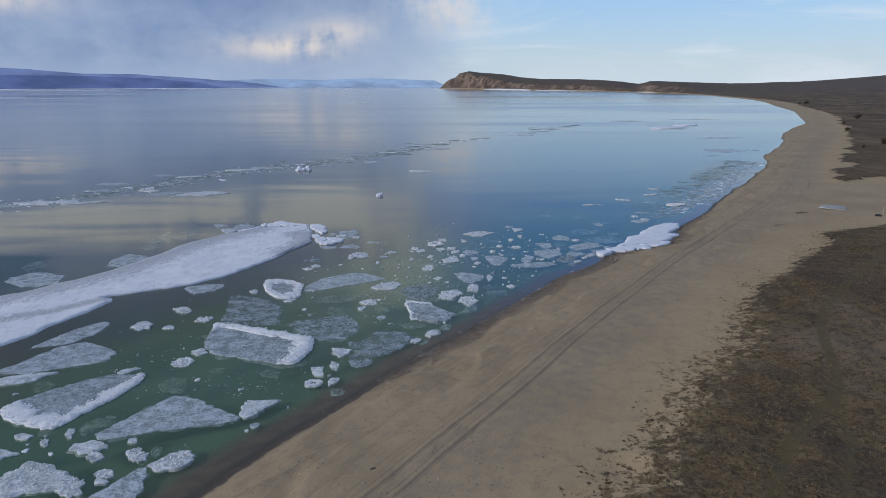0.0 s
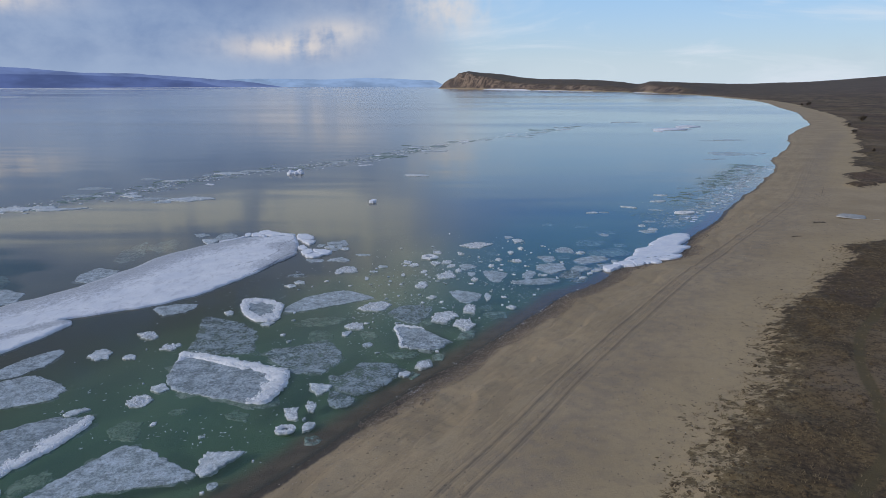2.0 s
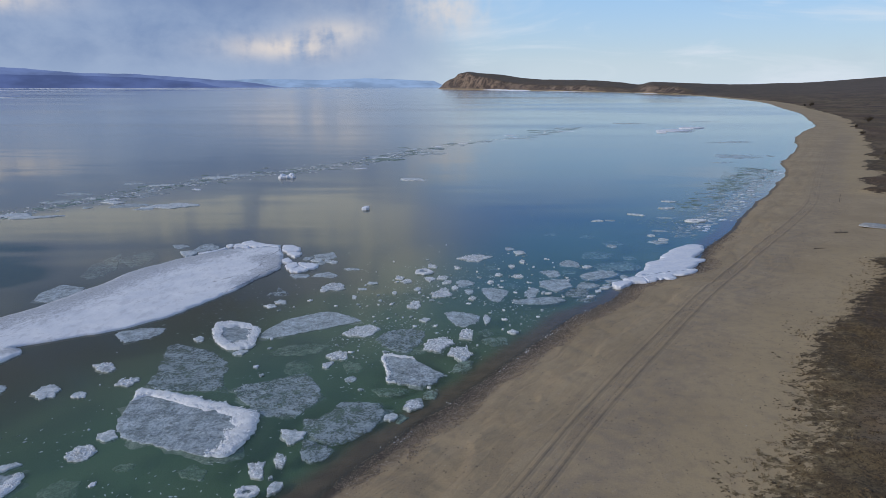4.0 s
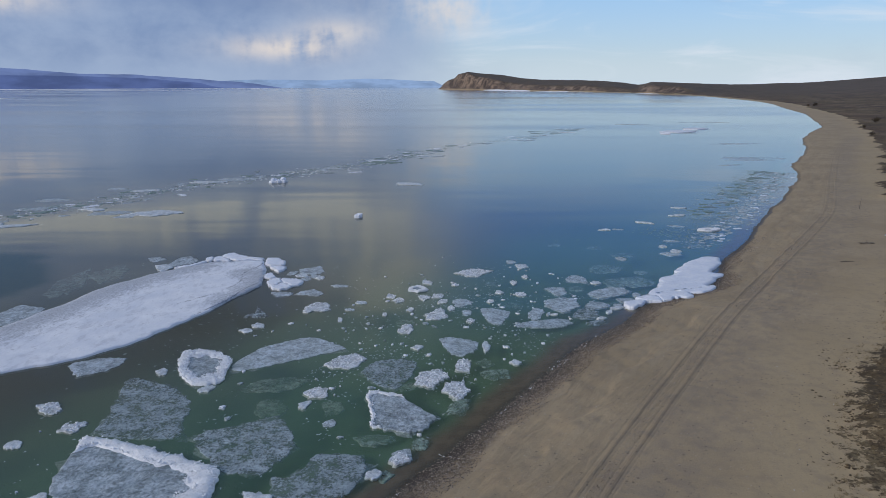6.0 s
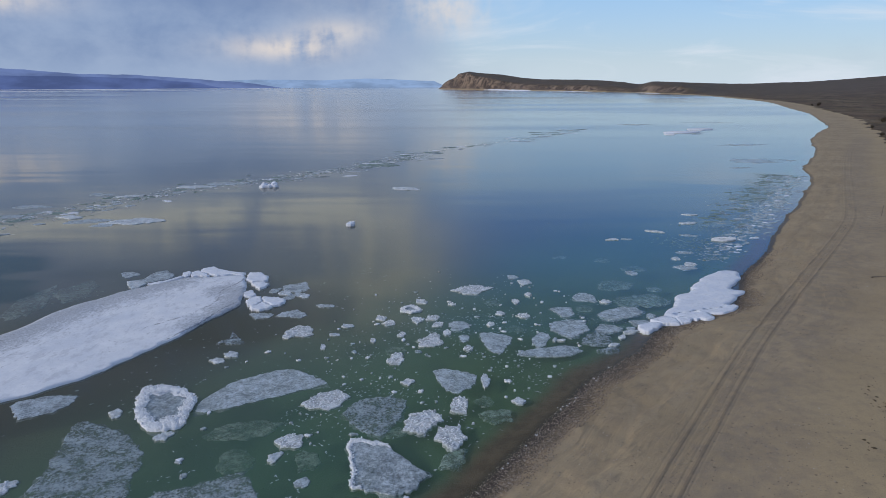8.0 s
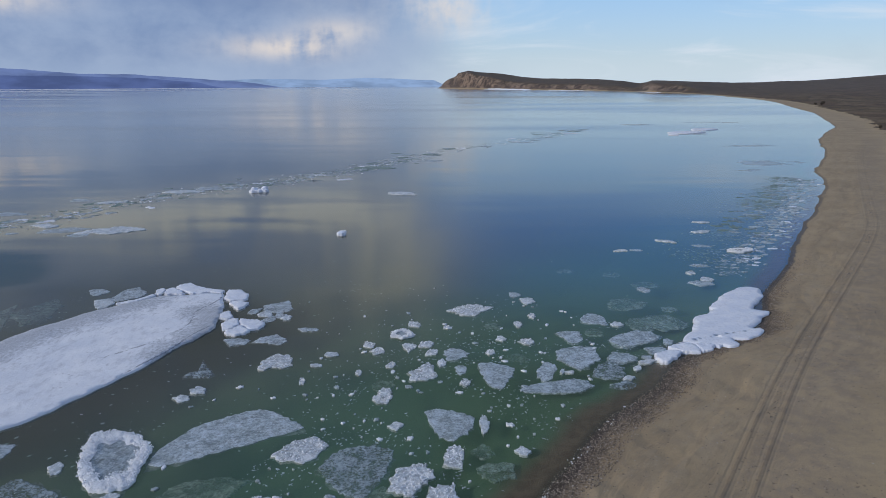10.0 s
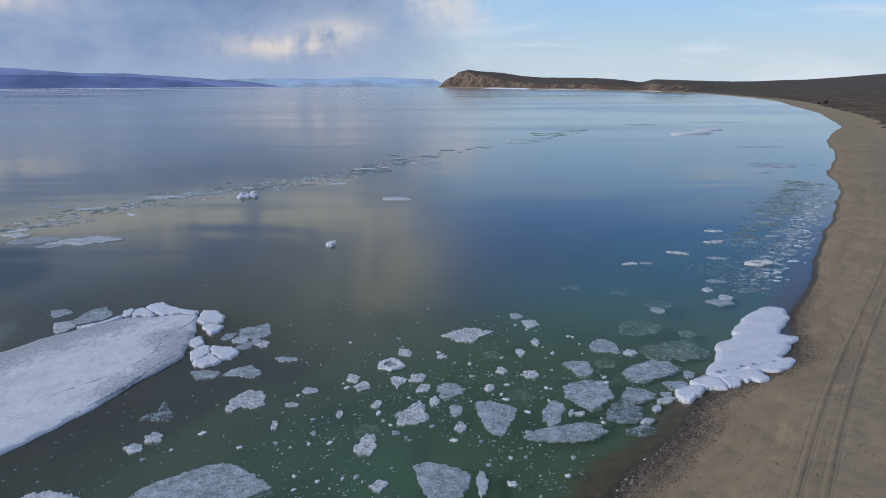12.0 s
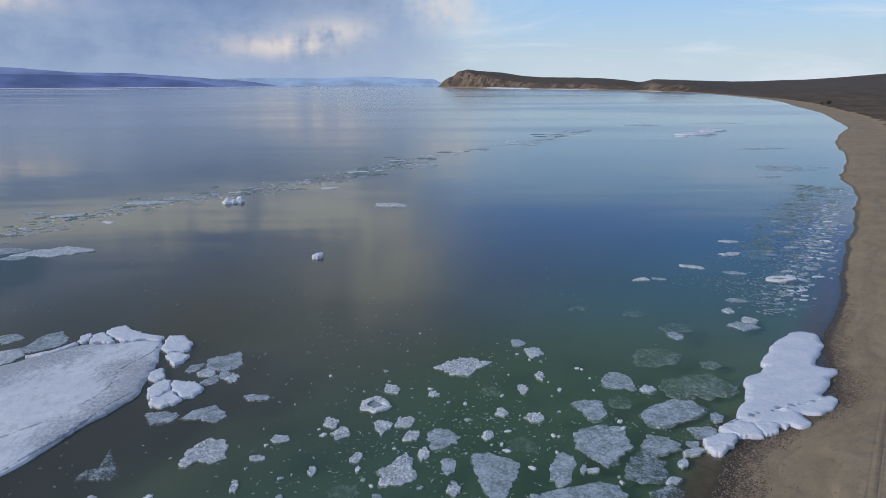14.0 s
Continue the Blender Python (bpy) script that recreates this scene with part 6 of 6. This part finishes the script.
def driftwood(name, label, x, y, turn, points, thick, thin_end, mat, twigs=()):
    verts, faces = limb(points, thick, thin_end, seed=int(abs(x * 10)))
    ob = new(name, mesh_of(name, verts, faces, mat))
    ob.matrix_basis = pose(x, y, ground_at(x, y), 0, 0, turn)
    tagged(ob, label, "driftwood")
    for tw in twigs:
        part("twig", mesh_of("twig", *limb(tw, thick * 0.5, thick * 0.2, 6), mat), ob)
    return ob


upturned_boat(69, 116.2, 1)
driftwood("drift_log", "short grey drift log lying on the sand", 53.4, 102.8, 8, [(-0.95, 0, 0.05), (0, 0.05, 0.06), (0.95, -0.03, 0.05)], 0.07, 0.05, DRIFTWOOD)
driftwood("leaning_stake", "thin weathered stake leaning out of the sand", 77.0, 140, 20, [(0, 0, -0.2), (0.25, 0.2, 0.9), (0.55, 0.35, 1.8)], 0.06, 0.04, DRIFTWOOD)
driftwood("forked_driftwood", "dark forked driftwood branch lying on the sand", 61.7, 112.4, 5, [(-1.0, 0, 0.10), (-0.2, 0.1, 0.16), (0.5, 0, 0.14), (1.1, -0.1, 0.06)], 0.10, 0.05, DRIFTWOOD,
          ([(0.1, 0.05, 0.15), (0.2, 0.35, 0.35), (0.15, 0.5, 0.55)], [(0.3, 0, 0.15), (0.5, -0.3, 0.3), (0.8, -0.45, 0.3)], [(-0.4, 0, 0.15), (-0.6, 0.3, 0.2), (-1.0, 0.5, 0.1)]))
driftwood("pale_branch", "bleached pale branch beside an old tyre", 74.4, 107.2, 5, [(-0.8, 0, 0.08), (0, 0.04, 0.1), (0.9, 0, 0.07)], 0.08, 0.05, BARE)
driftwood("pale_branch", "short bleached stick lying near the boat", 72.4, 114.4, -5, [(-0.5, 0, 0.07), (0, 0.05, 0.08), (0.5, 0, 0.06)], 0.06, 0.04, BARE)
driftwood("pale_stake", "short bleached stake standing in the sand", 74.6, 110.6, 0, [(0, 0, -0.15), (0.02, 0, 0.5), (0.05, 0.02, 1.1)], 0.05, 0.04, BARE)
driftwood("wood_scrap", "small dark scrap of wood on the sand", -3.7, 33.8, 30, [(-0.16, 0, 0.03), (0, 0.03, 0.05), (0.18, 0, 0.03)], 0.05, 0.04, DRIFTWOOD,
          ([(0.02, 0, 0.04), (0.1, 0.08, 0.05), (0.15, 0.15, 0.03)],))
driftwood("wood_scrap", "thin dark stick lying on the sand", 46.0, 97.5, 60, [(-0.4, 0, 0.03), (0, 0.05, 0.04), (0.5, 0, 0.03)], 0.03, 0.02, DRIFTWOOD)


def old_tyre(x, y):
    verts, faces = [], []
    for i in range(32):
        a = 2 * math.pi * i / 32
        for k in range(12):
            b = 2 * math.pi * k / 12
            r = 0.42 + 0.15 * math.copysign(abs(math.cos(b)) ** 0.7, math.cos(b))
            verts.append((r * math.cos(a), r * math.sin(a), 0.13 + 0.13 * math.copysign(abs(math.sin(b)) ** 0.7, math.sin(b))))
    for i in range(32):
        for k in range(12):
            faces.append((i * 12 + k, (i + 1) % 32 * 12 + k, (i + 1) % 32 * 12 + (k + 1) % 12, i * 12 + (k + 1) % 12))
    ob = new("old_tyre", mesh_of("old_tyre", verts, faces, RUBBER))
    ob.matrix_basis = pose(x, y, ground_at(x, y) - 0.03, 4, 3, 0)
    tagged(ob, "black old tyre half sunk in the sand", "tyre")


old_tyre(73.0, 109.2)


def shrub(x, y, size, seed):
    """A low bare shrub: stems and a loose crown of small tufts."""
    local = random.Random(seed)
    root = new("shrub")
    root.matrix_basis = pose(x, y, ground_at(x, y) - 0.1)
    tagged(root, "low dark leafless shrub on the turf", "shrub", "shrubs along the turf edge")
    sv, sf, cv, cf = [], [], [], []
    for k in range(9):
        a, lean, tall = local.uniform(0, 6.28), local.uniform(0.2, 0.7) * size, local.uniform(0.6, 1.1) * size
        v, f = limb([(0, 0, 0), (lean * 0.4 * math.cos(a), lean * 0.4 * math.sin(a), tall * 0.5), (lean * math.cos(a), lean * math.sin(a), tall)], 0.05 * size, 0.015 * size, 5)
        sf += [tuple(i + len(sv) for i in q) for q in f]
        sv += v
        for q in range(26):
            t = local.uniform(0.35, 1.05)
            s = local.uniform(0.05, 0.13) * size
            add_chunk(cv, cf, lean * t * math.cos(a) + local.gauss(0, 0.14) * size, lean * t * math.sin(a) + local.gauss(0, 0.14) * size, tall * t + local.gauss(0, 0.10) * size, s, s, s * 0.7, local)
    part("stems", mesh_of("stems", sv, sf, DRIFTWOOD), root)
    part("crown", mesh_of("crown", cv, cf, LEAF, True), root)


for x, y, s, k in ((243, 405, 3.6, 1), (181, 307, 1.8, 2), (210, 361, 2.0, 3), (357, 689, 3.0, 4), (351, 688, 2.6, 5), (137, 221, 1.3, 6), (153, 236, 2.6, 7), (366, 702, 3.4, 10)):
    shrub(x, y, s * 0.75, k)


# ---- the far shore ----
def far_ridge(name, label, radius, az0, az1, profile, seed, colour, snowy):
    """A mountain range across the lake, its haze painted in as blue glow."""
    m, n, out = material(name)
    p = place(n)
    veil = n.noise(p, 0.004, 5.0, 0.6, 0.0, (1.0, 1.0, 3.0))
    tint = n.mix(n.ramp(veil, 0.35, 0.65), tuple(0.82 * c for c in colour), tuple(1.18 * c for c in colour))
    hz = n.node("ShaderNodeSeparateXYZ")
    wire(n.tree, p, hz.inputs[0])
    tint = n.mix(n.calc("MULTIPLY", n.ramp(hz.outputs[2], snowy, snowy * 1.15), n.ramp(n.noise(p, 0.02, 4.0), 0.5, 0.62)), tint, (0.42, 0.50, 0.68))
    # the haze colour is emitted as it stands, without taking the sun
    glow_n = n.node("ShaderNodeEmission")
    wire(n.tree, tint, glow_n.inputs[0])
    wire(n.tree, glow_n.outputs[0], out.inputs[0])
    verts, faces = [], []
    cols, rows = 260, 6
    for i in range(cols + 1):
        az = az0 + (az1 - az0) * i / cols
        top = np.interp(az, *profile) * (1 + 0.10 * float(fbm(np.array([az * 1.0]), np.array([seed * 3.3]), 3.0, 5, seed)[0]))
        for j in range(rows + 1):
            r = radius + 110 * j / rows
            z = -1 + top * (j / rows) ** 0.8
            verts.append((r * math.sin(radians(az)), r * math.cos(radians(az)), z))
    for i in range(cols):
        for j in range(rows):
            a = i * (rows + 1) + j
            faces.append((a, a + 1, a + rows + 2, a + rows + 1))
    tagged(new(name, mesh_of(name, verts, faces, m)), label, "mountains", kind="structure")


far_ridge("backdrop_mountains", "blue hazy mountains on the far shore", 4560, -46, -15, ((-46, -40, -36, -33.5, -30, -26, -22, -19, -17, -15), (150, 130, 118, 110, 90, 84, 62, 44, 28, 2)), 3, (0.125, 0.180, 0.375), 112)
far_ridge("backdrop_low_mountains", "dark blue hazy wooded foothills on the far shore", 4500, -46, -19.5, ((-46, -36, -30, -25, -21.5, -19.5), (84, 82, 72, 60, 34, 2)), 5, (0.082, 0.122, 0.290), 900)
far_ridge("backdrop_far_mountains", "very pale blue hazy mountains beyond the lake", 4700, -22, -1.2, ((-22, -17, -12, -8, -5, -2.2, -1.2), (40, 56, 50, 62, 54, 46, 6)), 8, (0.235, 0.345, 0.56), 900)


def fast_ice(x0, x1, y0, y1, wide, seed, top=0.25):
    """A long strip of unbroken white ice off the far shore."""
    local = random.Random(seed)
    edge_a, edge_b = [], []
    for k in range(41):
        t = k / 40
        x, y = x0 + (x1 - x0) * t, y0 + (y1 - y0) * t
        ease = math.sin(math.pi * min(1, t * 1.0)) ** 0.4
        edge_a.append((x, y - wide * ease * local.uniform(0.7, 1.2), top))
        edge_b.append((x, y + wide * ease * local.uniform(0.7, 1.2), top))
    verts = edge_a + edge_b + [(x, y, -0.2) for x, y, _ in edge_a] + [(x, y, -0.2) for x, y, _ in edge_b]
    faces = [(k, k + 1, k + 42, k + 41) for k in range(40)]
    faces += [(k + 82, k + 83, k + 1, k) for k in range(40)] + [(k + 41, k + 42, k + 124, k + 123) for k in range(40)]
    tagged(new("far_ice_strip", mesh_of("far_ice_strip", verts, faces, SNOW)), "long white strip of ice along the far shore", "ice sheet", "far ice strips")


fast_ice(-2760, -650, 3150, 4150, 330, 1)
fast_ice(-2500, -900, 2250, 2900, 100, 2)
fast_ice(-960, -790, 1150, 1190, 32, 3)


def ice_foot(points, wide, high, seed):
    """A bank of white ice frozen to the foot of the far cliffs."""
    local = random.Random(seed)
    line = smooth_line(points, 12)
    d = np.gradient(line, axis=0)
    d /= np.linalg.norm(d, axis=1)[:, None]
    verts, faces = [], []
    for k, ((x, y), (ux, uy)) in enumerate(zip(line, d)):
        ease = math.sin(math.pi * k / (len(line) - 1)) ** 0.4
        w_here, h_here = wide * ease * local.uniform(0.6, 1.2), high * ease * local.uniform(0.45, 1.2)
        for f, z in ((-1.0, -0.3), (-0.8, 0.55 * h_here), (0.2, h_here), (1.0, h_here), (1.0, -0.3)):
            verts.append((x + uy * f * w_here, y - ux * f * w_here, z))
    for k in range(len(line) - 1):
        for j in range(4):
            a = k * 5 + j
            faces.append((a, a + 1, a + 6, a + 5))
    tagged(new("far_ice_bank", mesh_of("far_ice_bank", verts, faces, SNOW)), "white bank of ice frozen to the foot of the far cliffs", "ice sheet", "far ice strips")


ice_foot([(92, 2560), (128, 2486), (168, 2400), (212, 2300), (240, 2238)], 9, 4.2, 4)
ice_foot([(246, 2225), (290, 2140), (345, 2030), (388, 1940)], 7, 1.1, 6)
ice_foot([(452, 1730), (465, 1650), (470, 1580)], 5, 0.8, 8)
